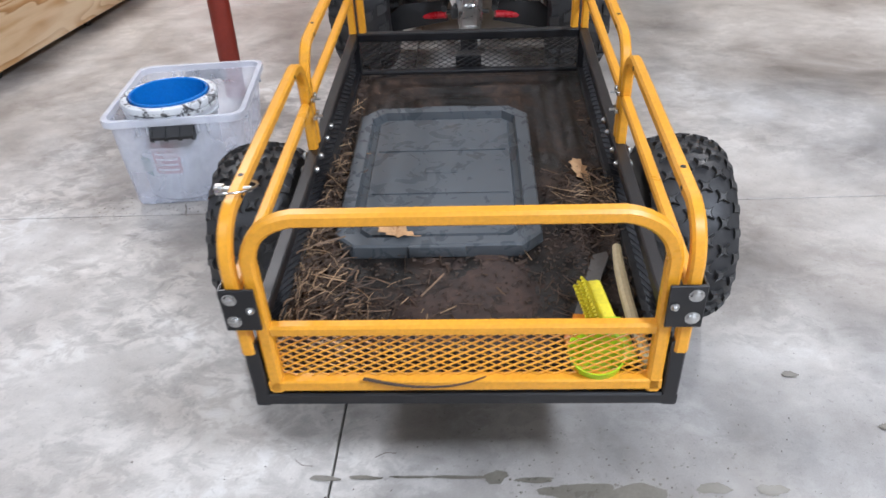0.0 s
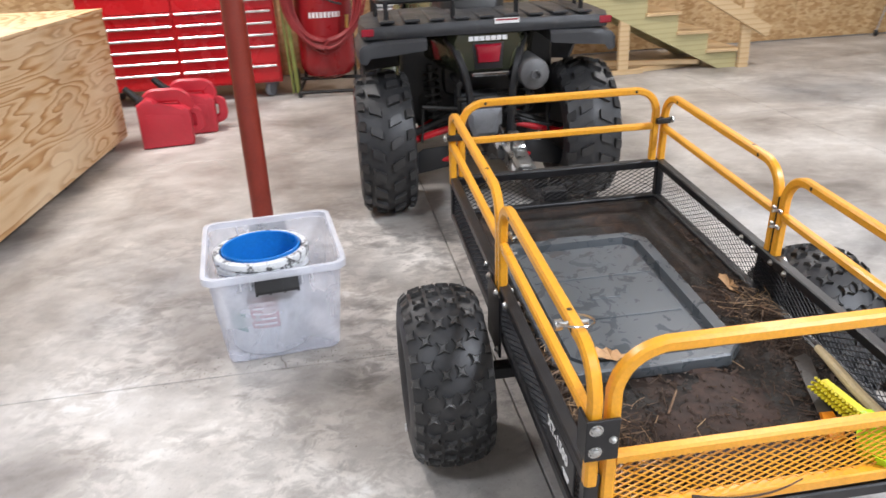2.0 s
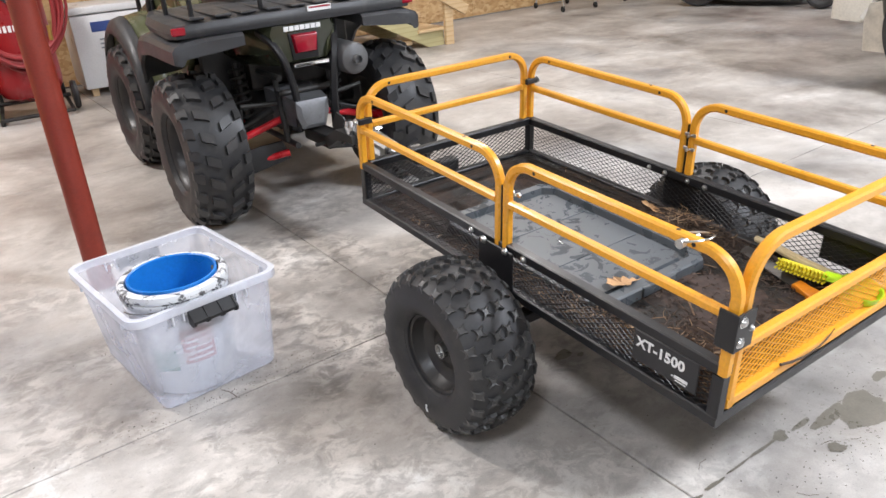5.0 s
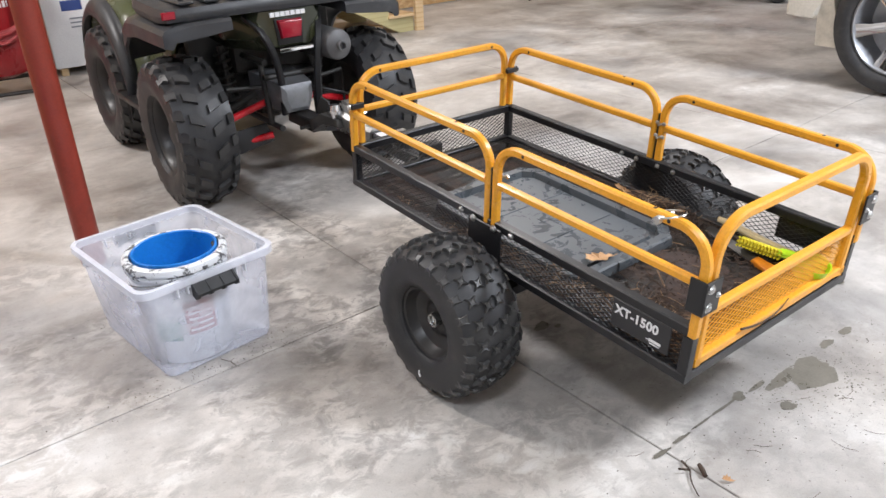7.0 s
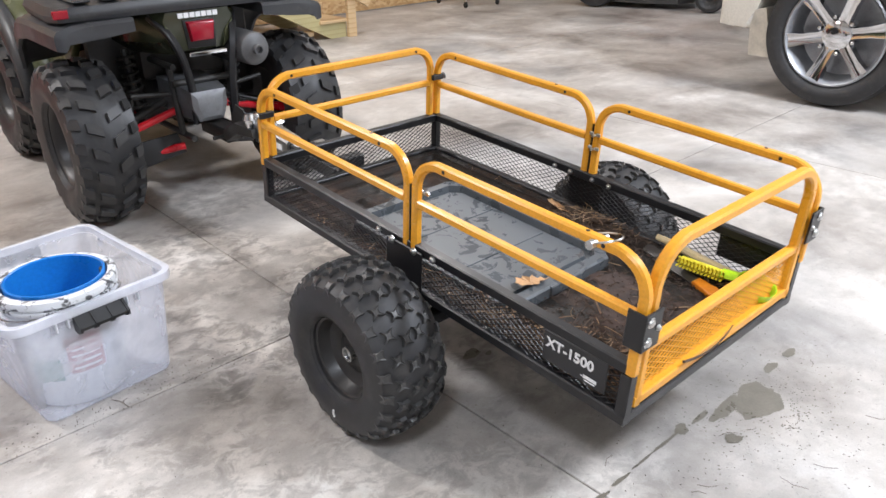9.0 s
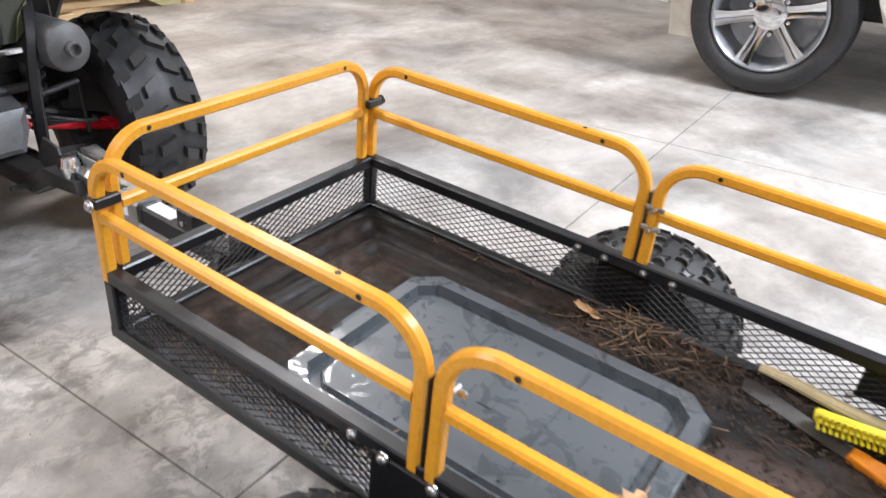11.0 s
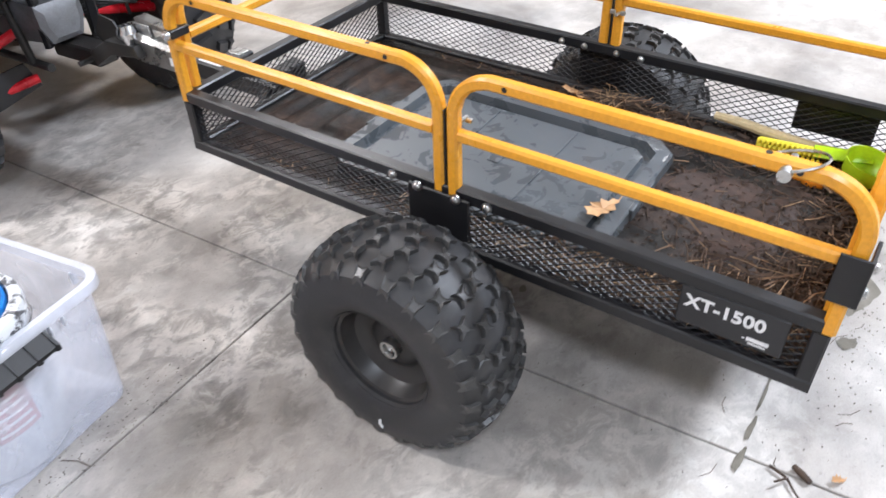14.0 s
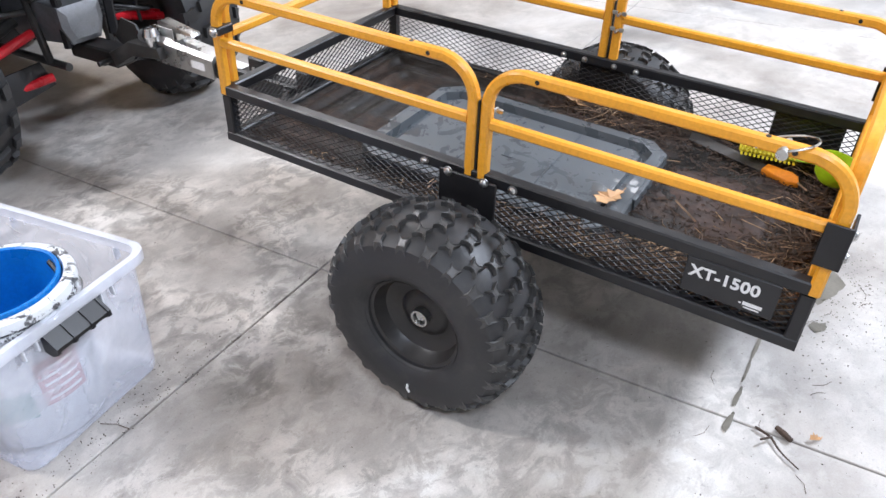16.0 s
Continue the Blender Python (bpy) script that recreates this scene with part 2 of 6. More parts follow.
BLACKPL = worn("black_plastic", (0.013, 0.013, 0.014), 0.45, 0, 0.2, 8, 150, 0.12, (0.045, 0.04, 0.036), 0.15)
GREYPL = worn("grey_plastic", (0.22, 0.24, 0.27), 0.45, 0, 0.08, 8, 150, 0.05)
TOOLRED = worn("red_enamel", (0.52, 0.010, 0.016), 0.24, 0, 0.06, 4, 120, 0.02)
CANRED = worn("red_fuel_can_plastic", (0.52, 0.026, 0.045), 0.42, 0, 0.12, 5, 130, 0.08, (0.25, 0.06, 0.05), 0.2)
TANKRED = worn("red_tank_paint", (0.27, 0.010, 0.014), 0.3, 0, 0.12, 4, 120, 0.03)
HOSE = worn("red_rubber_hose", (0.26, 0.022, 0.024), 0.5, 0, 0.2, 8, 150, 0.08)
GREEN = worn("olive_green_plastic", (0.082, 0.090, 0.044), 0.26, 0, 0.08, 4, 130, 0.04, (0.20, 0.19, 0.15), 0.2)
# darker copy of the olive: the tail's shading is put into the colour
SHADEOLIVE = worn("shaded_olive_gloss", (0.030, 0.034, 0.020), 0.14, 0, 0.1, 4, 130, 0.02, (0.10, 0.10, 0.08), 0.12)
CHARCOAL = worn("charcoal_plastic", (0.031, 0.032, 0.035), 0.48, 0, 0.15, 6, 170, 0.15, (0.12, 0.11, 0.10), 0.25)
SEATM = worn("black_vinyl", (0.024, 0.023, 0.022), 0.42, 0, 0.2, 8, 220, 0.2, (0.09, 0.08, 0.07), 0.2)
REDARM = worn("red_suspension_paint", (0.58, 0.012, 0.022), 0.3, 0, 0.15, 8, 130, 0.05, (0.08, 0.04, 0.03), 0.3)
CASTAL = worn("cast_aluminium", (0.40, 0.41, 0.43), 0.42, 0.8, 0.15, 12, 180, 0.2, (0.12, 0.11, 0.10), 0.3)
GEARM = worn("dull_cast_gear_case", (0.20, 0.205, 0.215), 0.5, 0.6, 0.2, 12, 180, 0.2, (0.06, 0.055, 0.05), 0.35)
GRIME = worn("grimy_steel", (0.030, 0.029, 0.028), 0.5, 0.3, 0.4, 10, 130, 0.3, (0.09, 0.07, 0.05), 0.3)
NEEDLE = worn("dry_pine_needles", (0.085, 0.052, 0.033), 0.7, 0, 0.5, 30, 200, 0.0)
STRAW = worn("pale_dry_straw", (0.36, 0.235, 0.13), 0.7, 0, 0.4, 30, 200, 0.0)
LEAFM = worn("dry_oak_leaf", (0.56, 0.33, 0.16), 0.6, 0, 0.25, 25, 160, 0.2, (0.25, 0.12, 0.05), 0.4)
BARK = worn("dark_bark", (0.062, 0.040, 0.028), 0.8, 0, 0.4, 40, 200, 0.3)
LIME = worn("lime_plastic", (0.46, 0.72, 0.012), 0.35, 0, 0.06, 6, 140, 0.03)
BRISTLE = worn("yellow_bristles", (0.80, 0.68, 0.03), 0.5, 0, 0.15, 40, 200, 0.1)
ORANGE = worn("orange_grip", (0.80, 0.26, 0.015), 0.4, 0, 0.1, 8, 150, 0.05)
STICK = worn("pale_wood_handle", (0.66, 0.54, 0.32), 0.5, 0, 0.12, 12, 150, 0.08)
BLADE = worn("dull_steel_blade", (0.12, 0.115, 0.11), 0.45, 0.7, 0.3, 12, 150, 0.15, (0.07, 0.04, 0.02), 0.35)
BLUEBAG = worn("blue_bag_film", (0.012, 0.075, 0.60), 0.22, 0, 0.1, 7, 60, 0.3)
PLATE = worn("black_name_plate", (0.016, 0.016, 0.018), 0.36, 0, 0.1, 12, 150, 0.02)
PAPERW = worn("white_print", (0.80, 0.80, 0.80), 0.5, 0, 0.03, 12, 150, 0.0)
TRUCKW = worn("cream_truck_paint", (0.72, 0.68, 0.60), 0.22, 0, 0.03, 3, 120, 0.0)
CEILM = worn("white_ceiling_panel", (0.74, 0.74, 0.73), 0.6, 0, 0.04, 3, 80, 0.05)
WALLP = worn("pale_wall_liner", (0.66, 0.66, 0.65), 0.5, 0, 0.04, 3, 80, 0.05)
TAILRED = worn("red_lens", (0.30, 0.006, 0.02), 0.12, 0, 0.1, 10, 120, 0.0)
PINKPR = worn("faded_red_print", (0.46, 0.22, 0.27), 0.5, 0, 0.06, 12, 150, 0.0)
TEALPR = worn("faded_teal_print", (0.07, 0.22, 0.23), 0.5, 0, 0.06, 12, 150, 0.0)
BLUEPR = worn("navy_print", (0.03, 0.06, 0.22), 0.4, 0, 0.06, 12, 150, 0.0)
CROCUS = worn("olive_strap", (0.20, 0.22, 0.05), 0.6, 0, 0.2, 12, 150, 0.1)
WETM = worn("dark_wet_stain", (0.165, 0.150, 0.122), 0.32, 0, 0.2, 14, 150, 0.03)

# ---------- mesh helpers ----------


def mesh_from(name, bm, smooth=35):
    bmesh.ops.recalc_face_normals(bm, faces=bm.faces[:])
    me = bpy.data.meshes.new(name)
    bm.to_mesh(me)
    bm.free()
    if smooth:
        for p in me.polygons:
            p.use_smooth = True
        me.set_sharp_from_angle(angle=radians(smooth))
    return me


def thing(name, label, category, m=None, group=""):
    ob = new(name)
    ob.empty_display_size = 0.05
    if m is not None:
        ob.matrix_world = m
    return tagged(ob, label, category, group)


def part(name, bm, material, parent=None, label="", smooth=35):
    me = mesh_from(name, bm, smooth)
    me.materials.append(material)
    ob = new(name, me)
    if parent is not None:
        ob.parent = parent
    if label:
        tagged(ob, label)
    return ob


def solid(name, bm, material, label, category, kind="", smooth=35, group=""):
    ob = part(name, bm, material, None, "", smooth)
    return tagged(ob, label, category, group, kind)


def B():
    return bmesh.new()


def box(bm, x0, x1, y0, y1, z0, z1, bevel=0.0, seg=1, m=None):
    r = bmesh.ops.create_cube(bm, size=1)
    vs = r["verts"]
    for v in vs:
        v.co = Vector(((x0 + x1) / 2 + v.co.x * (x1 - x0), (y0 + y1) / 2 + v.co.y * (y1 - y0), (z0 + z1) / 2 + v.co.z * (z1 - z0)))
        if m is not None:
            v.co = m @ v.co
    if bevel:
        es = list({e for v in vs for e in v.link_edges})
        bmesh.ops.bevel(bm, geom=es, offset=bevel, segments=seg, profile=0.5, affect="EDGES")
    return bm


def ring_frames(pts, up=None):
    pts = [Vector(p) for p in pts]
    out = []
    ref = None
    for i, p in enumerate(pts):
        a = pts[max(0, i - 1)]
        b = pts[min(len(pts) - 1, i + 1)]
        t = (b - a).normalized()
        if ref is None:
            ref = Vector(up) if up else (Vector((0, 0, 1)) if abs(t.z) < 0.9 else Vector((1, 0, 0)))
        side = t.cross(ref)
        if side.length < 1e-5:
            side = t.orthogonal()
        side.normalize()
        ref2 = side.cross(t).normalized()
        if not up:
            ref = ref2
        out.append((p, side, ref2))
    return out


def sweep(bm, pts, profile, up=None, cap=True, taper=None):
    """Sweep a closed 2D profile along a polyline."""
    fr = ring_frames(pts, up)
    rings = []
    for i, (p, s, u) in enumerate(fr):
        k = taper(i / max(1, len(fr) - 1)) if taper else 1.0
        rings.append([bm.verts.new(p + s * (a * k) + u * (b * k)) for a, b in profile])
    n = len(profile)
    for r0, r1 in zip(rings, rings[1:]):
        for j in range(n):
            bm.faces.new((r0[j], r0[(j + 1) % n], r1[(j + 1) % n], r1[j]))
    if cap:
        bm.faces.new(rings[0])
        bm.faces.new(rings[-1])
    return bm


def circ(r, n=10):
    return [(r * math.cos(2 * math.pi * i / n), r * math.sin(2 * math.pi * i / n)) for i in range(n)]


def sqr(w, h, b):
    a, c = w / 2, h / 2
    return [(a - b, -c), (a, -c + b), (a, c - b), (a - b, c), (-a + b, c), (-a, c - b), (-a, -c + b), (-a + b, -c)]


def rounded(pts, r, n=6):
    """A polyline with its inner corners rounded."""
    pts = [Vector(p) for p in pts]
    out = [pts[0]]
    for a, b, c in zip(pts, pts[1:], pts[2:]):
        d0, d1 = (a - b).normalized(), (c - b).normalized()
        k = min(r, (a - b).length * 0.49, (c - b).length * 0.49)
        p0, p1 = b + d0 * k, b + d1 * k
        for i in range(n + 1):
            t = i / n
            out.append((1 - t) ** 2 * p0 + 2 * t * (1 - t) * (b * 0.72 + (p0 + p1) * 0.14) + t * t * p1)
    out.append(pts[-1])
    return out


def rod(bm, a, b, r, n=10, r2=None):
    a, b = Vector(a), Vector(b)
    return sweep(bm, [a, b], circ(r, n), taper=(lambda t: 1 + ((r2 / r) - 1) * t) if r2 else None)


def lathe(bm, prof, n=32, m=None, close=False):
    """Spin (radius, height) pairs round z."""
    m = m or Matrix.Identity(4)
    rings = []
    for r, z in prof:
        rings.append([bm.verts.new(m @ Vector((r * math.cos(2 * math.pi * i / n), r * math.sin(2 * math.pi * i / n), z))) for i in range(n)] if r > 1e-6 else [bm.verts.new(m @ Vector((0, 0, z)))])
    pairs = list(zip(rings, rings[1:])) + ([(rings[-1], rings[0])] if close else [])
    for a, b in pairs:
        for i in range(n):
            j = (i + 1) % n
            if len(a) == 1 and len(b) == 1:
                continue
            if len(a) == 1:
                bm.faces.new((a[0], b[i], b[j]))
            elif len(b) == 1:
                bm.faces.new((a[i], a[j], b[0]))
            else:
                bm.faces.new((a[i], a[j], b[j], b[i]))
    return bm


def prism(bm, outline, axis, c0, c1, bevel=0.0):
    """Extrude a 2D outline along x, y or z from c0 to c1."""
    def put(a, b, c):
        return {"x": (c, a, b), "y": (a, c, b), "z": (a, b, c)}[axis]
    lo = [bm.verts.new(put(a, b, c0)) for a, b in outline]
    hi = [bm.verts.new(put(a, b, c1)) for a, b in outline]
    n = len(outline)
    fs = [bm.faces.new(lo), bm.faces.new(hi)]
    for i in range(n):
        fs.append(bm.faces.new((lo[i], lo[(i + 1) % n], hi[(i + 1) % n], hi[i])))
    if bevel:
        es = list({e for f in fs[:2] for e in f.edges})
        bmesh.ops.bevel(bm, geom=es, offset=bevel, segments=2, profile=0.5, affect="EDGES")
    return bm


def loft(bm, sections, cap=True):
    """Skin between closed sections of equal point count."""
    rings = [[bm.verts.new(p) for p in s] for s in sections]
    n = len(rings[0])
    for a, b in zip(rings, rings[1:]):
        for j in range(n):
            bm.faces.new((a[j], a[(j + 1) % n], b[(j + 1) % n], b[j]))
    if cap:
        bm.faces.new(rings[0])
        bm.faces.new(rings[-1])
    return bm


def rrect(x0, x1, y0, y1, r, n=4):
    out = []
    for cx, cy, a0 in ((x1 - r, y1 - r, 0), (x0 + r, y1 - r, 90), (x0 + r, y0 + r, 180), (x1 - r, y0 + r, 270)):
        for i in range(n + 1):
            a = radians(a0 + 90 * i / n)
            out.append((cx + r * math.cos(a), cy + r * math.sin(a)))
    return out


def tote_shell(bm, levels):
    """Loft rounded rectangles (x0, x1, y0, y1, z, r); open where the list ends."""
    rings = [[bm.verts.new((x, y, z)) for x, y in rrect(x0, x1, y0, y1, r, 5)] for x0, x1, y0, y1, z, r in levels]
    n = len(rings[0])
    for a, b in zip(rings, rings[1:]):
        for j in range(n):
            bm.faces.new((a[j], a[(j + 1) % n], b[(j + 1) % n], b[j]))
    return rings


# ---------- the building ----------
# concrete slabs between saw cuts
floor = thing("floor", "grey trowelled concrete slab floor with saw-cut joints", "floor")
tagged(floor, kind="structure")
XS = [-6.5, -2.66, -0.297, 2.066, 4.43, 8.6]
YS = [-4.4, -1.29, 1.075, 3.44, 6.5]
CUT = 0.0022
SKEW = Matrix(((1, 0, 0, 0), (0.022, 1, 0, 0.0065), (0, 0, 1, 0), (0, 0, 0, 1)))
for i in range(len(XS) - 1):
    for j in range(len(YS) - 1):
        bm = B()
        box(bm, XS[i] + CUT, XS[i + 1] - CUT, YS[j] + CUT, YS[j + 1] - CUT, -0.12, 0, 0.0015, m=SKEW)
        part("slab", bm, CONCRETE, floor, smooth=0)
bm = B()
box(bm, -6.6, 8.7, -4.8, 6.8, -0.2, -0.125)
solid("ground", bm, worn("dark_subgrade", (0.05, 0.048, 0.045), 0.9), "dark ground below the slab joints", "ground", "structure", 0)

WALL_Y = 6.05
bm = B()
box(bm, -6.5, 8.6, WALL_Y + 0.02, WALL_Y + 0.16, 0, CEIL)
wall_n = solid("wall_north", bm, WALLP, "framed shop wall behind strand board sheathing", "wall", "structure", 0)
for k, x in enumerate(np.arange(-6.0, 8.0, 1.22)):
    bm = B()
    box(bm, x + 0.002, x + 1.218, WALL_Y, WALL_Y + 0.018, 0.012, 2.44, 0.001)
    part("panel", bm, OSB, wall_n, smooth=0)
for nm, dims in (("wall_south", (-6.5, 8.6, -4.55, -4.4)), ("wall_west", (-6.65, -6.5, -4.4, 6.5)), ("wall_east", (8.6, 8.75, -4.4, 6.5))):
    bm = B()
    box(bm, *dims, 0, CEIL)
    solid(nm, bm, WALLP, "plain pale liner wall of the shop", "wall", "structure", 0)
bm = B()
box(bm, -6.5, 8.6, -4.4, 6.5, CEIL, CEIL + 0.1)
solid("ceiling", bm, CEILM, "plain white ceiling of the shop", "ceiling", "structure", 0)

# ---------- the utility trailer ----------
XC = -0.0465
TM = pose(XC, 0.003, 0.259, 4.35, 0, 0.0)
TI = TM.inverted()
LEN, HW, SIDE = 1.223, 0.325, 0.134
trailer = thing("utility_trailer", "black steel mesh utility trailer with yellow guard rails, hitched nose-up", "trailer", TM)


def bolt(parent, p, axis, r=0.0075, name="bolt", label="zinc bolt head"):
    bm = B()
    q = Vector(axis).to_track_quat("Z", "Y").to_matrix().to_4x4()
    m = Matrix.Translation(p) @ q
    lathe(bm, [(0, 0.0065), (r * 0.55, 0.006), (r * 0.9, 0.0038), (r, 0.0012), (r * 1.25, 0.001), (r * 1.25, -0.002), (0, -0.002)], 12, m)
    return part(name, bm, ZINC, parent, label)


def rail_profile(w):
    return sqr(w, w, w * 0.2)


# black lower frame: each rail and post a part
def bar(name, a, b, w, h, mat=BLACKST, parent=None, up=(0, 0, 1), bev=0.12):
    bm = B()
    sweep(bm, [a, b], sqr(w, h, min(w, h) * bev), up)
    return part(name, bm, mat, parent or trailer)


T = 0.0235
for sx in (-1, 1):
    x = sx * (HW - T / 2)
    bar("top_rail", (x, 0, SIDE - T / 2), (x, LEN, SIDE - T / 2), T, T)
    bar("bottom_rail", (x, 0, T / 2), (x, LEN, T / 2), T, T)
    bar("corner_post", (x, T / 2, T), (x, T / 2, SIDE - T), T, T, up=(0, 1, 0))
    bar("corner_post", (x, LEN - T / 2, T), (x, LEN - T / 2, SIDE - T), T, T, up=(0, 1, 0))
    # side gusset over the wheel
    bm = B()
    xo = sx * (HW + 0.004)
    box(bm, xo - 0.003, xo + 0.003, 0.545, 0.665, -0.035, SIDE - 0.012, 0.002)
    gus = part("axle_plate", bm, BLACKST, trailer, "black steel axle side plate")
    for yy in (0.515, 0.57, 0.645, 0.70):
        bolt(trailer, (sx * (HW + (0.008 if 0.54 < yy < 0.67 else 0.001)), yy, SIDE - 0.014), (sx, 0, 0))
        bolt(trailer, (sx * (HW - T - 0.001), yy, SIDE - 0.014), (-sx, 0, 0), 0.006, "nut", "zinc nut")
    bolt(trailer, (sx * (HW + 0.008), 0.56, -0.02), (sx, 0, 0), 0.006)
for y in (T / 2, LEN - T / 2):
    bar("cross_rail", (-HW + T, y, T / 2), (HW - T, y, T / 2), T, T)
bar("cross_rail", (-HW + T, LEN - T / 2, SIDE - T / 2), (HW - T, LEN - T / 2, SIDE - T / 2), T, T)


def mesh_panel(name, parent, origin, u, v, w, h, mat, pu=0.0235, pv=0.0125, th=0.0013):
    """Expanded metal: two sets of slanting strands, clipped to a w by h field."""
    bm = B()
    o, u, v = Vector(origin), Vector(u).normalized(), Vector(v).normalized()
    nrm = u.cross(v)
    slope = pv / pu
    span = h / slope
    for sgn in (1, -1):
        k = -span
        while k < w:
            a0, a1 = k, k + span
            s0, s1 = max(0.0, a0), min(w, a1)
            if s1 - s0 > 0.002:
                t0, t1 = (s0 - a0) * slope, (s1 - a0) * slope
                if sgn < 0:
                    t0, t1 = h - t0, h - t1
                p0, p1 = o + u * s0 + v * t0, o + u * s1 + v * t1
                d = (p1 - p0).normalized()
                s = d.cross(nrm) * (th / 2)
                n = nrm * (0.0007 * sgn)
                vs = [bm.verts.new(q) for q in (p0 + s + n * 2, p0 - s + n, p1 - s + n, p1 + s + n * 2, p0 + s - n, p0 - s - n * 2, p1 - s - n * 2, p1 + s - n)]
                for f in ((0, 1, 2, 3), (7, 6, 5, 4), (0, 3, 7, 4), (1, 5, 6, 2)):
                    bm.faces.new([vs[i] for i in f])
            k += pu
    return part(name, bm, mat, parent, smooth=0)


for sx in (-1, 1):
    mesh_panel("mesh_panel", trailer, (sx * (HW - 0.008), T, T), (0, 1, 0), (0, 0, 1), LEN - 2 * T, SIDE - 2 * T, BLACKST)
mesh_panel("mesh_panel", trailer, (-HW + T, LEN - 0.008, T), (1, 0, 0), (0, 0, 1), 2 * (HW - T), SIDE - 2 * T, BLACKST)

# ribbed sheet bed
bm = B()
ys = np.linspace(T, LEN - T, 170)
xs = np.linspace(-HW + T, HW - T, 76)
grid = []
for y in ys:
    row = []
    for x in xs:
        d = min(LEN - T - y, HW - T - abs(x))
        ph = ((d - 0.012) % 0.066) / 0.066
        rib = 0.010 * max(0.0, min(1.0, 6 * (0.28 - abs(ph - 0.5)))) * (1 if 0.012 < d < 0.21 else 0) * min(1.0, max(0.0, (y - 0.62) / 0.12))
        dent = 0.004 * noise.noise((x * 5, y * 5, 0.3)) + 0.003 * noise.noise((x * 19, y * 19, 1.3)) * max(0, 1 - y)
        row.append(bm.verts.new((x, y, 0.014 + rib + dent * 0.6)))
    grid.append(row)
for a, b in zip(grid, grid[1:]):
    for i in range(len(xs) - 1):
        bm.faces.new((a[i], a[i + 1], b[i + 1], b[i]))
r = bmesh.ops.extrude_face_region(bm, geom=bm.faces[:])
for v in r["geom"]:
    if isinstance(v, bmesh.types.BMVert):
        v.co.z = 0.004
part("bed_sheet", bm, BED, trailer, "wet muddy dark ribbed steel bed", 50)

# guard rails
W = 0.0198
RT = 0.341 - W / 2
MIDZ = 0.230


def guard(name, pts, mid, holes, parent=trailer, w=W, r=0.062, label="yellow square tube guard rail"):
    bm = B()
    up = (1, 0, 0) if abs(pts[0][0] - pts[-1][0]) < 1e-6 else (0, 1, 0)
    sweep(bm, rounded(pts, r, 8), rail_profile(w), up)
    g = part(name, bm, YELLOW, parent, label)
    bm = B()
    sweep(bm, mid, rail_profile(w * 0.92), (0, 0, 1))
    part("mid_bar", bm, YELLOW, g)
    for p, ax in holes:
        bm = B()
        m = Matrix.Translation(p) @ Vector(ax).to_track_quat("Z", "Y").to_matrix().to_4x4()
        lathe(bm, [(0, 0.0006), (0.0042, 0.0006), (0.0042, -0.003), (0, -0.003)], 10, m)
        part("bolt_hole", bm, BLACKPL, g)
    return g


for sx in (-1, 1):
    x = sx * (HW - 0.009)
    for y0, y1 in ((0.006, 0.5805), (0.6075, LEN - 0.008)):
        g = guard("guard_rail", [(x, y0, SIDE - 0.02), (x, y0, RT), (x, y1, RT), (x, y1, SIDE - 0.02)],
                  [(x, y0 + W / 2, MIDZ), (x, y1 - W / 2, MIDZ)],
                  [((x + s2 * W / 2, yy, RT), (s2, 0, 0)) for s2 in (-1, 1) for yy in (y0 + 0.09, y1 - 0.09)] +
                  [((x, yy, RT + W / 2), (0, 0, 1)) for yy in (y0 + 0.13,)])
    # dark gap strip and wing nuts where the two rails meet
    for zz in (0.208, 0.246):
        bm = B()
        rod(bm, (x - sx * 0.014, 0.577, zz), (x - sx * 0.03, 0.577, zz), 0.0032, 8)
        for s3 in (-1, 1):
            box(bm, x - sx * 0.018 - 0.003, x - sx * 0.018 + 0.003, 0.577 + s3 * 0.011 - 0.006, 0.577 + s3 * 0.011 + 0.006, zz - 0.002, zz + 0.007, 0.0015)
        part("wing_nut", bm, ZINC, trailer, "zinc wing nut")
    bm = B()
    box(bm, x - 0.008, x + 0.008, 0.594 - 0.0012, 0.594 + 0.0012, SIDE, 0.27)
    part("gap_strip", bm, BLACKPL, trailer)
    # front corner clamp
    bm = B()
    box(bm, min(x + sx * 0.014, x - sx * 0.03), max(x + sx * 0.014, x - sx * 0.03), LEN - 0.024, LEN - 0.001, 0.246, 0.263, 0.002)
    c = part("corner_clamp", bm, BLACKST, trailer, "black corner clamp")
    bolt(c, (sx * (HW + 0.011), LEN - 0.016, 0.255), (sx, 0, 0), 0.008)
    # rear corner bracket
    bm = B()
    xo = sx * (HW - 0.009)
    box(bm, min(xo + sx * 0.0125, xo + sx * 0.0165), max(xo + sx * 0.0125, xo + sx * 0.0165), -0.010, 0.026, 0.172, 0.246, 0.001)
    box(bm, min(xo + sx * 0.0165, xo - sx * 0.034), max(xo + sx * 0.0165, xo - sx * 0.034), -0.0125, -0.0075, 0.172, 0.246, 0.001)
    c = part("corner_bracket", bm, BLACKST, trailer, "black gate bracket with zinc bolts")
    for zz in (0.19, 0.23):
        bolt(c, (xo + sx * 0.002, -0.0125, zz), (0, -1, 0), 0.0085)
    bolt(c, (xo - sx * 0.024, -0.0125, 0.21), (0, -1, 0), 0.005)

y = LEN - 0.004
XF = HW - 0.036
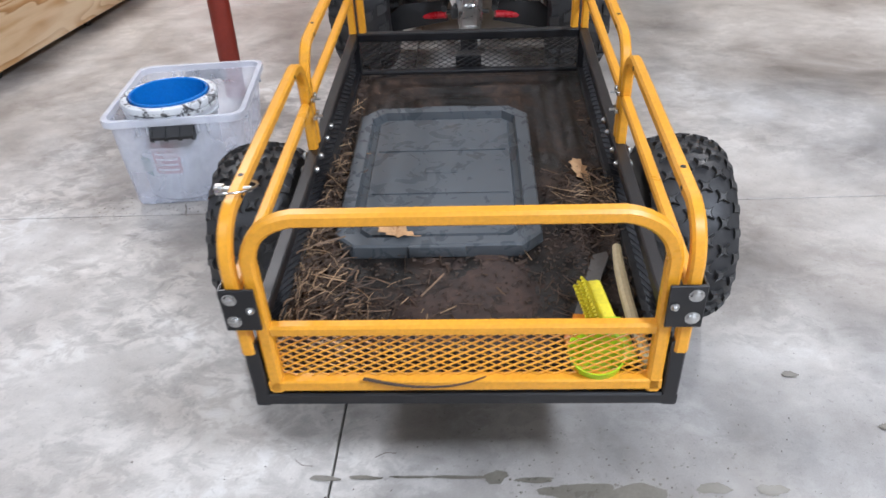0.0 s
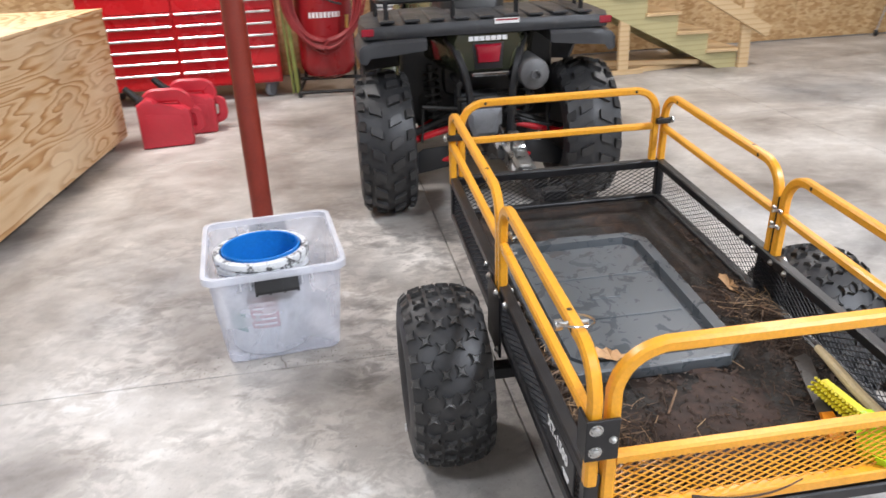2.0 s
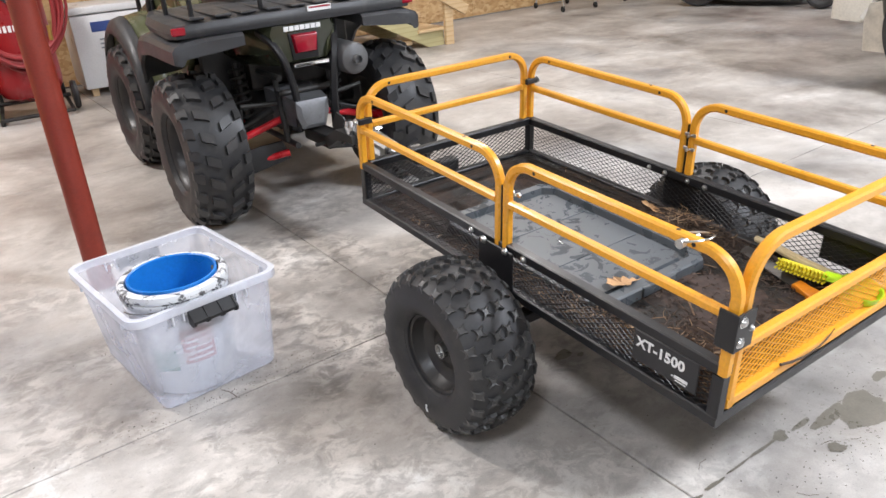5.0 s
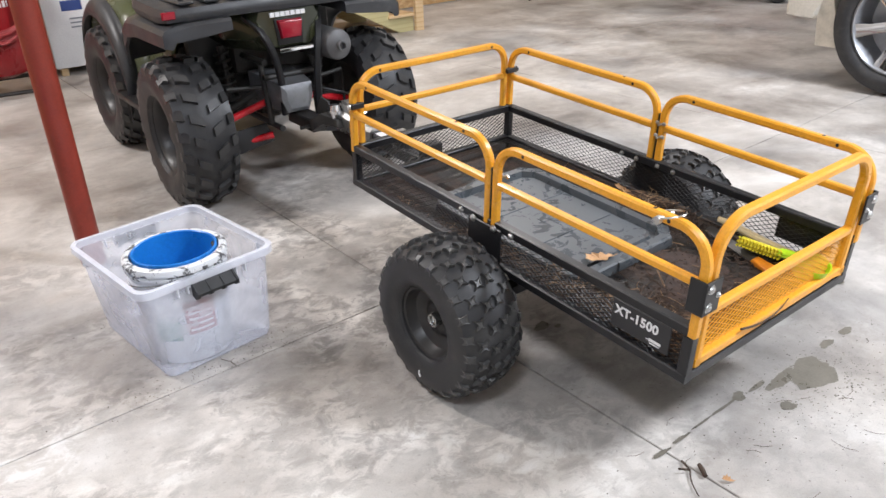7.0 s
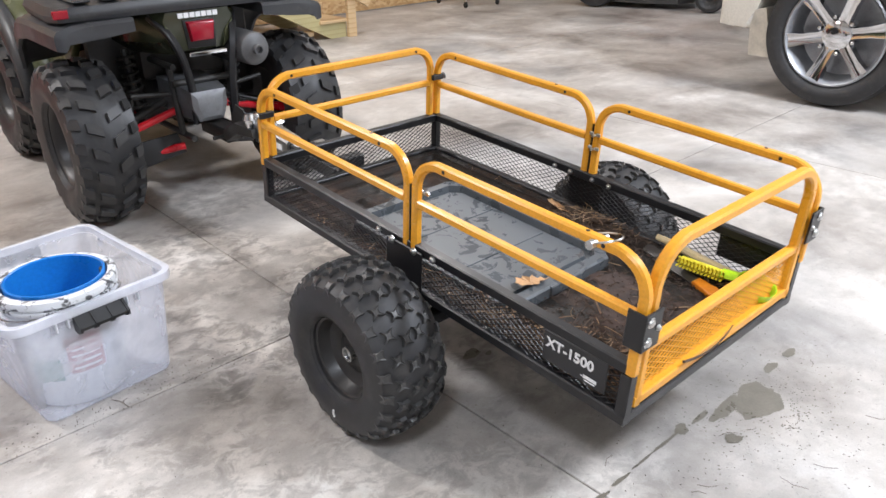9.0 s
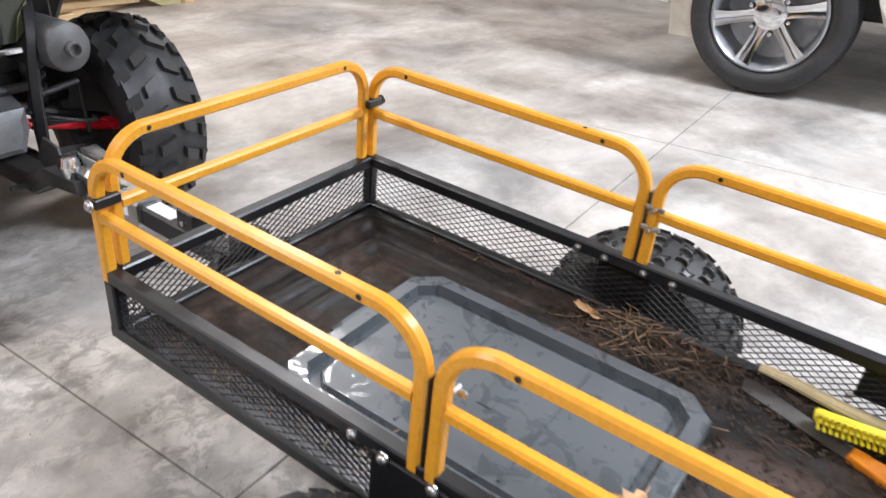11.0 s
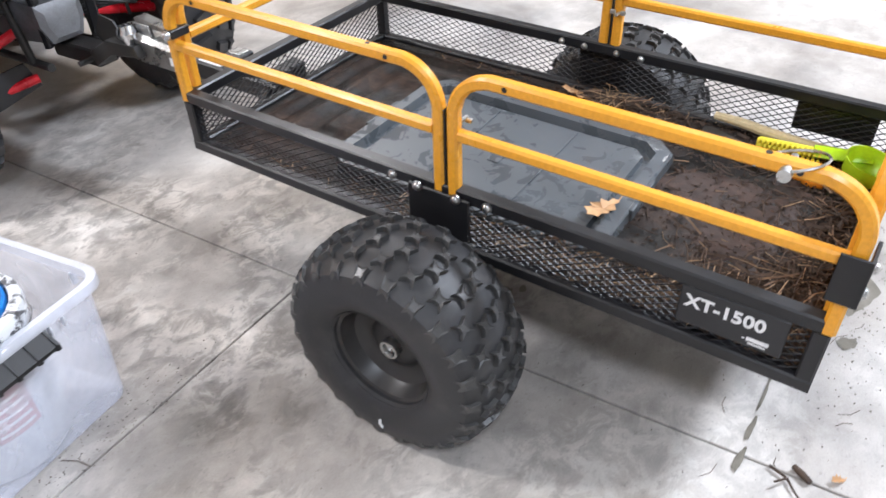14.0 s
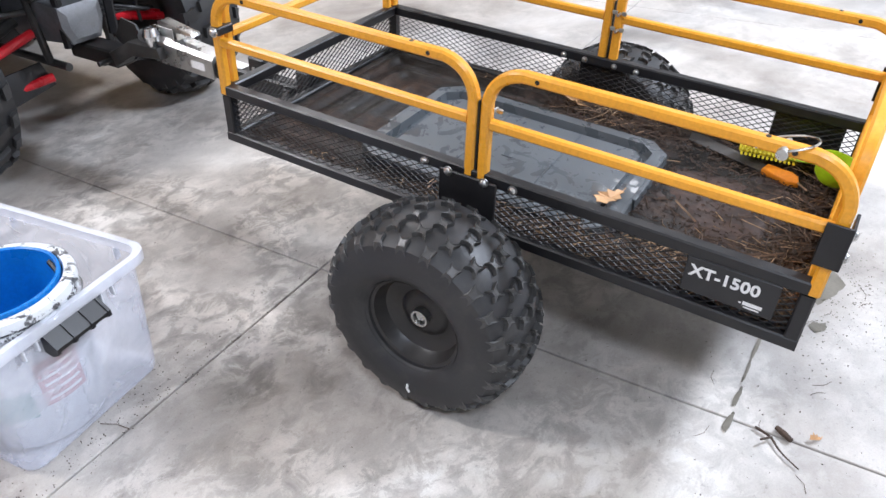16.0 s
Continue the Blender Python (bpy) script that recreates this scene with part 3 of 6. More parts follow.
guard("guard_rail", [(-XF, y, SIDE - 0.02), (-XF, y, 0.345), (XF, y, 0.345), (XF, y, SIDE - 0.02)], [(-XF + W / 2, y, 0.237), (XF - W / 2, y, 0.237)],
      [((xx, y - W / 2, 0.345), (0, -1, 0)) for xx in (-0.22, 0.22)])
# tailgate
GY = 0.010
XG = HW - 0.038
gate = guard("tailgate", [(-XG, GY, 0.03), (-XG, GY, 0.350), (XG, GY, 0.350), (XG, GY, 0.03)], [(-XG + W / 2, GY, 0.155), (XG - W / 2, GY, 0.155)], [], w=0.0215, r=0.07, label="yellow tailgate with expanded mesh infill")
bar("bottom_bar", (-XG - 0.011, GY, 0.042), (XG + 0.011, GY, 0.044), 0.0215, 0.0215, YELLOW, gate)
mesh_panel("mesh_infill", gate, (-XG + 0.011, GY + 0.003, 0.053), (1, 0, 0), (0, 0, 1), 2 * XG - 0.022, 0.094, YELLOW, 0.0245, 0.0130, 0.0015)

# hitch pin with wire loop on a side rail
bm = B()
rod(bm, (-HW - 0.014, 0.11, RT + 0.002), (-HW + 0.03, 0.11, RT + 0.002), 0.0045, 10)
lathe(bm, [(0, 0.003), (0.0085, 0.003), (0.0085, -0.008), (0, -0.008)], 12, pose(-HW - 0.014, 0.11, RT + 0.002, 0, 90, 0))
pin = part("hitch_pin", bm, ZINC, trailer, "zinc pin with wire retaining loop")
bm = B()
loop = [(-HW - 0.018 + 0.05 * (1 - math.cos(a)) * 0.55, 0.11 - 0.036 * math.sin(a) * 1.1, RT + 0.006 + 0.014 * math.sin(a)) for a in np.linspace(0.1, 2 * math.pi - 1.2, 22)]
sweep(bm, loop, circ(0.0018, 6))
part("wire_loop", bm, ZINC, pin)

# bent twig caught on the tailgate mesh
bm = B()
sweep(bm, rounded([(-0.15, -0.004, 0.064), (-0.10, -0.007, 0.052), (-0.05, -0.008, 0.047), (0.0, -0.007, 0.053), (0.035, -0.003, 0.066)], 0.03, 4), circ(0.0028, 7), taper=lambda t: 1 - 0.55 * t)
gt = solid("twig", bm, BARK, "dark bent twig caught on the yellow tailgate mesh", "twig")
gt.matrix_world = TM

# name plates inside the mesh on both sides
for sx in (-1, 1):
    bm = B()
    xx = sx * (HW + 0.0005)
    box(bm, min(xx, xx - sx * 0.004), max(xx, xx - sx * 0.004), 0.048, 0.196, 0.044, 0.1115, 0.0015)
    pl = part("name_plate", bm, PLATE, trailer, "black name plate with white letters")
    if sx < 0:
        cu = bpy.data.curves.new("lettering", "FONT")
        cu.body = "XT-1500"
        cu.size, cu.extrude, cu.space_character, cu.offset = 0.0295, 0.0004, 1.04, 0.0009
        tmp = new("tmp", cu)
        dg = bpy.context.evaluated_depsgraph_get()
        me = bpy.data.meshes.new_from_object(tmp.evaluated_get(dg))
        bpy.data.objects.remove(tmp)
        me.materials.clear()
        me.materials.append(PAPERW)
        tx = new("lettering", me)
        tx.parent = pl
        tx.matrix_local = Matrix.Translation((xx - 0.0012, 0.187, 0.079)) @ pose(0, 0, 0, 90, 0, -90)
        bm = B()
        for k, (a, b, z0, z1) in enumerate(((0.066, 0.096, 0.0565, 0.063), (0.069, 0.093, 0.0515, 0.0535), (0.098, 0.102, 0.058, 0.060))):
            box(bm, xx - 0.0015, xx - 0.0005, a, b, z0, z1)
        part("small_print", bm, PAPERW, pl)

# tongue and coupler
bar("tongue", (0, 0.55, -0.03), (0, LEN + 0.42, -0.03), 0.045, 0.05)
bar("axle", (-0.44, 0.613, -0.116), (0.46, 0.613, -0.116), 0.035, 0.035)
bm = B()
box(bm, -0.036, 0.036, LEN + 0.008, LEN + 0.05, -0.006, 0.052, 0.003)
part("pivot_block", bm, BLACKST, trailer, "black pivot block ahead of the bed")
bm = B()
box(bm, -0.026, 0.026, LEN + 0.168, LEN + 0.222, -0.005, 0.044, 0.004)
box(bm, -0.020, 0.020, LEN + 0.164, LEN + 0.169, 0.002, 0.038, 0.002)
br = part("tilt_latch", bm, BLACKST, trailer, "black tilt latch box on the tongue")
bm = B()
rod(bm, (-0.034, LEN + 0.195, 0.018), (0.034, LEN + 0.195, 0.018), 0.006, 10)
box(bm, -0.017, 0.017, LEN + 0.176, LEN + 0.212, 0.0435, 0.0475, 0.001)
part("latch_pin", bm, ZINC, br, "zinc latch pin and cap")
bm = B()
box(bm, -0.017, 0.017, LEN + 0.255, LEN + 0.335, -0.0045, -0.0025)
part("sticker", bm, PAPERW, trailer, "white sticker on the tongue")
for k in (-1, 1):
    bar("tongue_brace", (k * 0.2, LEN - 0.05, -0.012), (k * 0.02, LEN + 0.1, -0.03), 0.02, 0.03)
bm = B()
c0 = LEN + 0.36
sec = []
for yy, w, h0, h1 in ((c0 - 0.01, 0.032, -0.054, 0.010), (c0 + 0.1, 0.034, -0.052, 0.016), (c0 + 0.18, 0.042, -0.048, 0.026), (c0 + 0.23, 0.043, -0.042, 0.030), (c0 + 0.27, 0.036, -0.034, 0.026), (c0 + 0.295, 0.022, -0.02, 0.012)):
    sec.append([(-w, yy, h0), (-w, yy, h1 - 0.012), (-w * 0.72, yy, h1), (w * 0.72, yy, h1), (w, yy, h1 - 0.012), (w, yy, h0)])
loft(bm, sec)
cp = part("coupler", bm, ZINC, trailer, "zinc ball coupler with latch")
bm = B()
prism(bm, [(c0 + 0.13, 0.016), (c0 + 0.20, 0.026), (c0 + 0.205, 0.06), (c0 + 0.19, 0.066), (c0 + 0.075, 0.050), (c0 + 0.07, 0.043), (c0 + 0.14, 0.044)], "x", -0.016, 0.016, 0.002)
part("latch", bm, ZINC, cp)
for k in (-1, 1):
    bm = B()
    box(bm, k * 0.022 - 0.002, k * 0.022 + 0.002, c0 + 0.14, c0 + 0.21, 0.012, 0.052, 0.001)
    part("latch_cheek", bm, ZINC, cp)
bm = B()
box(bm, -0.0345, -0.0335, c0 + 0.02, c0 + 0.07, -0.036, -0.014)
part("sticker", bm, PAPERW, cp)


# ---------- wheels ----------
def tyre_profile(R, w, rim, crown=0.012, shoulder=0.03, bulge=0.012):
    h = w / 2
    return [(rim, -h * 0.78), (rim + 0.012, -h * 0.92), ((rim + R) * 0.48, -h - bulge * 0.4), (R - shoulder * 1.6, -h - bulge * 0.2), (R - shoulder * 0.5, -h * 0.93), (R - crown, -h * 0.7), (R - crown * 0.3, -h * 0.35), (R, 0),
            (R - crown * 0.3, h * 0.35), (R - crown, h * 0.7), (R - shoulder * 0.5, h * 0.93), (R - shoulder * 1.6, h + bulge * 0.2), ((rim + R) * 0.48, h + bulge * 0.4), (rim + 0.012, h * 0.92), (rim, h * 0.78)]


def radius_at(prof, z):
    pts = [(b, a) for a, b in prof[3:-3]]
    return float(np.interp(z, [p[0] for p in pts], [p[1] for p in pts]))


def lug(bm, R, prof, a, z, outline, h, m, inset=0.0):
    """A tread block: an outline in (arc, width) raised from the casing."""
    base, top = [], []
    for s, t in outline:
        zz = z + t
        zz = max(prof[3][1], min(prof[-4][1], zz))
        rr = radius_at(prof, zz)
        ang = a + s / R
        base.append(bm.verts.new(m @ Vector(((rr - 0.004) * math.cos(ang), (rr - 0.004) * math.sin(ang), zz))))
        k = 0.94
        zz2, ang2 = z + t * k, a + s * k / R
        zz2 = max(prof[3][1], min(prof[-4][1], zz2))
        rr2 = radius_at(prof, zz2) + h
        top.append(bm.verts.new(m @ Vector((rr2 * math.cos(ang2), rr2 * math.sin(ang2), zz2))))
    n = len(outline)
    if inset:
        # a shallow panel inside a raised lip
        inner = []
        for s, t in outline:
            zz = max(prof[3][1], min(prof[-4][1], z + t * 0.62))
            rr = radius_at(prof, zz) + h - inset
            ang = a + s * 0.62 / R
            inner.append(bm.verts.new(m @ Vector((rr * math.cos(ang), rr * math.sin(ang), zz))))
        bm.faces.new(inner)
        for i in range(n):
            bm.faces.new((top[i], top[(i + 1) % n], inner[(i + 1) % n], inner[i]))
    else:
        bm.faces.new(top)
    for i in range(n):
        bm.faces.new((base[i], base[(i + 1) % n], top[(i + 1) % n], top[i]))


def knob(l, w, waist=0.62):
    """A waisted block, wide at its four corners."""
    a, b = l / 2, w / 2
    return [(-a, -b), (-a * 0.3, -b * waist), (a * 0.3, -b * waist), (a, -b), (a * waist, 0), (a, b), (a * 0.3, b * waist), (-a * 0.3, b * waist), (-a, b), (-a * waist, 0)]


def chevron(l, w, skew):
    a, b = l / 2, w / 2
    return [(-a - skew, -b), (a - skew, -b), (a + skew * 0.1, -b * 0.1), (a + skew, b), (-a + skew, b), (-a + skew * 0.1, b * 0.1)]


def trailer_wheel(center, out, parent, inv):
    R, w, rim = 0.2, 0.184, 0.096
    k, q = R / 0.2265, w / 0.2
    prof = [(rim, -0.080 * q), (rim + 0.010, -0.092 * q), (0.140 * k, -0.101 * q), (0.172 * k, -0.0995 * q), (0.198 * k, -0.093 * q), (0.2125 * k, -0.075 * q), (0.2225 * k, -0.04 * q), (R, 0),
            (0.2225 * k, 0.04 * q), (0.2125 * k, 0.075 * q), (0.198 * k, 0.093 * q), (0.172 * k, 0.0995 * q), (0.140 * k, 0.101 * q), (rim + 0.010, 0.092 * q), (rim, 0.080 * q)]
    m = inv @ Matrix.Translation(center) @ Vector((out, 0, 0)).to_track_quat("Z", "Y").to_matrix().to_4x4()
    bm = B()
    lathe(bm, prof, 64, m, True)
    t = part("tyre", bm, RUBBER, parent, "knobby black off-road tyre")
    bm = B()
    N = 23
    for k in range(N):
        a = 2 * math.pi * k / N
        st = 2 * math.pi / N
        # rows of pinched blocks, set back step by step towards the shoulders
        for zc, da in ((-0.0495, 0.46), (-0.0165, 0.08), (0.0165, 0.0), (0.0495, 0.38)):
            lug(bm, R, prof, a + da * st, zc, knob(0.0275, 0.0265, 0.5), 0.0085, m, 0.0018)
        for s in (-1, 1):
            lug(bm, R, prof, a + (0.78 if s > 0 else 0.86) * st, s * 0.079, knob(0.024, 0.019, 0.75), 0.0075, m, 0.0015)
    part("tread", bm, RUBBER_TREAD, t, smooth=0)
    bm = B()
    h = w / 2
    lathe(bm, [(rim + 0.004, h * 0.86), (rim + 0.006, h * 0.8), (rim, h * 0.72), (rim - 0.006, h * 0.7), (rim - 0.012, h * 0.5), (rim - 0.016, h * 0.42), (rim - 0.024, h * 0.38), (0.058, h * 0.30), (0.050, h * 0.3), (0.043, h * 0.36), (0.032, h * 0.38), (0.0, h * 0.38)], 40, m)
    lathe(bm, [(rim + 0.004, -h * 0.86), (rim, -h * 0.7), (rim - 0.014, -h * 0.4), (0.04, -h * 0.3), (0, -h * 0.3)], 32, m)
    rimo = part("rim", bm, RIM, t, "dusty satin black steel rim")
    bm = B()
    lathe(bm, [(0, h * 0.47), (0.009, h * 0.47), (0.0115, h * 0.45), (0.0115, h * 0.34), (0.0, h * 0.34)], 20, m)
    lathe(bm, [(0.0135, h * 0.54), (0.0175, h * 0.54), (0.0185, h * 0.34), (0.0135, h * 0.34)], 20, m, True)
    part("axle_nut", bm, ZINC, t, "zinc axle nut")
    bm = B()
    a = radians(-92)
    mark = [m @ Vector(((0.128 + k * 0.0045) * math.cos(a + s), (0.128 + k * 0.0045) * math.sin(a + s), h + 0.0035)) for k, s in ((0, 0), (1, 0.01), (2, -0.01), (3, 0.015), (4, 0.03))]
    sweep(bm, mark, circ(0.0022, 6))
    part("paint_mark", bm, PAPERW, t, "white paint mark on the sidewall")
    return t


trailer_wheel((-0.497, 0.605, 0.2095), -1, trailer, TI)
trailer_wheel((0.412, 0.605, 0.2095), 1, trailer, TI)

# ---------- in the trailer bed ----------


def on_bed(x, y, z=0.0):
    """World place of a point on the bed, from trailer coordinates."""
    return TM @ Vector((x, y, z))


# tote lid
LIDM = TM @ pose(-0.056, 0.643, 0.0155, 0.4, 0, 0.5)
bm = B()
lx, ly = 0.203, 0.286
lv = [(-lx, lx, -ly, ly, 0.0, 0.042), (-lx - 0.002, lx + 0.002, -ly - 0.002, ly + 0.002, 0.006, 0.042), (-lx, lx, -ly, ly, 0.026, 0.042), (-lx + 0.004, lx - 0.004, -ly + 0.004, ly - 0.004, 0.030, 0.040),
      (-lx + 0.030, lx - 0.030, -ly + 0.028, ly - 0.028, 0.030, 0.03), (-lx + 0.034, lx - 0.034, -ly + 0.032, ly - 0.032, 0.011, 0.028), (-lx + 0.046, lx - 0.046, -ly + 0.046, ly - 0.046, 0.010, 0.024),
      (-lx + 0.050, lx - 0.050, -ly + 0.050, ly - 0.050, 0.020, 0.02), (-lx + 0.075, lx - 0.075, -ly + 0.1, ly - 0.1, 0.0205, 0.02)]
rings = [[bm.verts.new((x, y, z)) for x, y in rrect(a, b, c, d, r, 1)] for a, b, c, d, z, r in lv]
for a, b in zip(rings, rings[1:]):
    for j in range(len(a)):
        bm.faces.new((a[j], a[(j + 1) % len(a)], b[(j + 1) % len(a)], b[j]))
bm.faces.new(rings[-1])
lid = thing("tote_lid", "wet slate-grey plastic tote lid lying on the trailer bed", "lid", LIDM)
part("panel", bm, LIDGREY, lid, smooth=30)
for s in (-1, 1):
    bm = B()
    box(bm, -0.055, 0.055, min(s * (ly - 0.004), s * (ly + 0.006)), max(s * (ly - 0.004), s * (ly + 0.006)), 0.004, 0.0295, 0.003, 2)
    part("latch_tab", bm, LIDGREY, lid)
for yy in (-0.092, 0.085):
    bm = B()
    box(bm, -lx + 0.058, lx - 0.058, yy - 0.002, yy + 0.002, 0.0195, 0.0232, 0.0007)
    part("rib", bm, LIDGREY, lid)
bm = B()
box(bm, -0.035, 0.035, -0.012, 0.014, 0.0195, 0.0225, 0.001)
part("emblem", bm, LIDGREY, lid, "small raised emblem")


def oak_leaf(name, label, m, size=0.05):
    bm = B()
    pts = []
    lobes = [(0, 0.0), (0.16, 0.10), (0.10, 0.22), (0.33, 0.34), (0.17, 0.46), (0.42, 0.62), (0.2, 0.70), (0.30, 0.88), (0.10, 0.92), (0.0, 1.0)]
    left = [(-x, y) for x, y in reversed(lobes[1:-1])]
    for x, y in lobes + left:
        pts.append((x * size * 1.1, (y - 0.5) * size * 1.5))
    vs = [bm.verts.new((x, y, 0.004 + 0.012 * abs(x) / size + 0.008 * noise.noise((x * 40, y * 40, 0)))) for x, y in pts]
    c = bm.verts.new((0, 0, 0.002))
    for i in range(len(vs)):
        bm.faces.new((c, vs[i], vs[(i + 1) % len(vs)]))
    r = bmesh.ops.extrude_face_region(bm, geom=bm.faces[:])
    for v in r["geom"]:
        if isinstance(v, bmesh.types.BMVert):
            v.co.z += 0.0007
    rod(bm, (0, -size * 0.74, 0.003), (0.004, -size * 1.0, 0.004), 0.0009, 5)
    o = solid(name, bm, LEAFM, label, "leaf")
    o.matrix_world = m
    return o


oak_leaf("oak_leaf", "dry tan oak leaf lying on the wet lid", TM @ pose(-0.135, 0.395, 0.0445, 0, 0, 70), 0.052)
oak_leaf("oak_leaf", "curled brown oak leaf among pine needles", TM @ pose(0.245, 0.63, 0.03, 20, 10, 30), 0.05)


def litter(name, label, mat, spots, n, seed, length=(0.02, 0.075), width=0.0011, lift=0.02):
    """Needles and twigs strewn in soft elliptical patches of the bed."""
    rg = random.Random(seed)
    V, F = [], []
    for _ in range(n):
        cx, cy, sx, sy, dens = rg.choices(spots, [s[4] for s in spots])[0]
        heap = min(1.0, dens / 4)
        x, y = rg.gauss(cx, sx), rg.gauss(cy, sy)
        x = max(-HW + 0.03, min(HW - 0.03, x))
        y = max(0.032, min(LEN - 0.04, y))
        L, a = rg.uniform(*length), rg.uniform(0, 2 * math.pi)
        bend, z0, tilt = rg.gauss(0, 0.45), 0.016 + rg.random() ** 2 * lift * heap, rg.gauss(0, 0.16)
        prev = None
        w = width * rg.uniform(0.6, 1.6)
        for k in range(4):
            aa = a + bend * (k / 3)
            if k:
                x += math.cos(aa) * L / 3
                y += math.sin(aa) * L / 3
            xx = max(-HW + 0.016, min(HW - 0.016, x))
            yy = max(0.008, min(LEN - 0.03, y))
            zz = max(0.0155, z0 + tilt * L * (k / 3 - 0.5))
            nx, ny = -math.sin(aa) * w, math.cos(aa) * w
            i = len(V)
            V += [(xx - nx, yy - ny, zz), (xx + nx, yy + ny, zz), (xx, yy, zz + w * 1.4)]
            if prev is not None:
                F += [(prev, prev + 1, i + 1, i), (prev + 1, prev + 2, i + 2, i + 1), (prev + 2, prev, i, i + 2)]
            prev = i
    me = bpy.data.meshes.new(name)
    me.from_pydata(V, [], F)
    me.materials.append(mat)
    o = new(name, me)
    o.matrix_world = TM
    return tagged(o, label, "debris", kind="stuff")


SPOTS = [(-0.25, 0.12, 0.05, 0.07, 5.0), (-0.285, 0.32, 0.018, 0.15, 5.2), (-0.20, 0.07, 0.07, 0.025, 2.6), (-0.28, 0.56, 0.014, 0.1, 2.4), (0.262, 0.53, 0.028, 0.06, 2.2), (0.05, 0.05, 0.13, 0.02, 1.4),
         (0.0, 0.2, 0.2, 0.1, 0.8), (0.28, 0.05, 0.03, 0.03, 1.0), (-0.29, 0.95, 0.012, 0.14, 0.2), (0.29, 0.9, 0.012, 0.12, 0.1)]
litter("pine_needles", "brown dry pine needles and twigs strewn over the bed", NEEDLE, SPOTS, 3400, 3, (0.015, 0.06), 0.0009, 0.036)
litter("straw_litter", "pale dry grass and needles in clumps on the bed", STRAW, SPOTS, 620, 4, (0.02, 0.07), 0.0008, 0.044)
TWIGM = worn("tan_twig_bark", (0.20, 0.125, 0.075), 0.7, 0, 0.5, 30, 200, 0.1)
litter("twigs", "tan broken twigs and bark strips scattered on the bed", TWIGM, SPOTS, 150, 6, (0.025, 0.075), 0.0014, 0.05)
litter("wood_chips", "dark wet wood chips scattered on the bed", BARK, SPOTS, 420, 12, (0.012, 0.03), 0.0026, 0.03)
WIDE = SPOTS + [(0.0, 0.2, 0.22, 0.12, 6.0), (0.0, 0.08, 0.25, 0.03, 4.0), (0.24, 0.45, 0.05, 0.16, 4.0), (-0.28, 0.6, 0.02, 0.3, 2.0)]
litter("leaf_mould", "dark crumbled leaf mould on the trailer bed", BARK, WIDE, 9000, 9, (0.003, 0.009), 0.0014, 0.008)

# low patch of damp soil behind the lid
SOIL = worn("reddish_damp_soil", (0.050, 0.028, 0.020), 0.8, 0, 0.6, 16, 70, 1.0, (0.016, 0.012, 0.010), 0.8)
bm = B()
NX, NY = 110, 70
rows = []
for j in range(NY):
    row = []
    for i in range(NX):
        u, v = i / (NX - 1) * 2 - 1, j / (NY - 1) * 2 - 1
        x, y = 0.03 + 0.255 * u, 0.215 + 0.165 * v
        f = 0.55 - 0.9 * (u * u + v * v) + 1.3 * noise.noise((x * 9, y * 9, 5.0)) + 0.8 * noise.noise((x * 27, y * 27, 2.0)) + 0.4 * noise.noise((x * 61, y * 61, 7.0))
        row.append(bm.verts.new((x, y, 0.0125 + 0.0065 * max(-0.4, min(1.0, f * 1.6)) + 0.0024 * noise.noise((x * 70, y * 70, 1.0)))))
    rows.append(row)
for a, b in zip(rows, rows[1:]):
    for i in range(NX - 1):
        bm.faces.new((a[i], a[i + 1], b[i + 1], b[i]))
soil = solid("soil_patch", bm, SOIL, "reddish damp soil caked on the trailer bed", "soil", "stuff", 60)
soil.matrix_world = TM

# loose tools in the rear corner of the bed
bm = B()
stick_pts = [on_bed(0.280, 0.335, 0.05), on_bed(0.276, 0.29, 0.052), on_bed(0.277, 0.2, 0.04), on_bed(0.286, 0.1, 0.032), on_bed(0.294, 0.035, 0.027)]
sweep(bm, rounded(stick_pts, 0.05, 3), circ(0.010, 10), taper=lambda t: 0.75 + 0.35 * math.sin(min(1, t * 1.4 + 0.1) * math.pi * 0.5))
solid("wooden_handle", bm, STICK, "pale bare wooden tool handle leaning on the mesh side", "handle")

brush = thing("scrub_brush", "lime scrub brush with yellow bristles and a cup-shaped scoop", "brush", TM @ pose(0.240, 0.125, 0.032, 0, 0, 8))
bm = B()
sec = []
for t in np.linspace(0.5, 1, 6):
    yy = 0.11 - 0.2 * t
    w = 0.016 + 0.006 * math.sin(t * math.pi)
    z = 0.012 + 0.014 * t
    sec.append([(w * math.cos(a), yy, z + 0.008 * math.sin(a)) for a in np.linspace(0, 2 * math.pi, 10, endpoint=False)])
loft(bm, sec)
part("handle", bm, LIME, brush)
bm = B()
box(bm, -0.012, 0.012, 0.008, 0.112, 0.008, 0.024, 0.004)
part("bristle_block", bm, BRISTLE, brush)
bm = B()
for i in range(13):
    for j in range(3):
        rod(bm, (-0.010, 0.105 - i * 0.0088, 0.012 + j * 0.004), (-0.036 + 0.006 * j, 0.105 - i * 0.0088, 0.018 + j * 0.009), 0.0022, 6, 0.0030)
part("bristles", bm, BRISTLE, brush, "stiff yellow bristle tufts")
bm = B()
m = Matrix.Translation((-0.045, -0.075, 0.004)) @ pose(0, 0, 0, 10, -4, 0)
lathe(bm, [(0.0, 0.0), (0.028, 0.002), (0.038, 0.014), (0.043, 0.045), (0.0445, 0.0455), (0.0415, 0.044), (0.036, 0.016), (0.026, 0.006), (0, 0.005)], 28, m)
part("scoop", bm, LIME, brush)
saw = thing("pruning_saw", "hand saw with dull steel blade and orange grip", "saw", TM @ pose(0.208, 0.2, 0.020, 0, -14, -18))
bm = B()
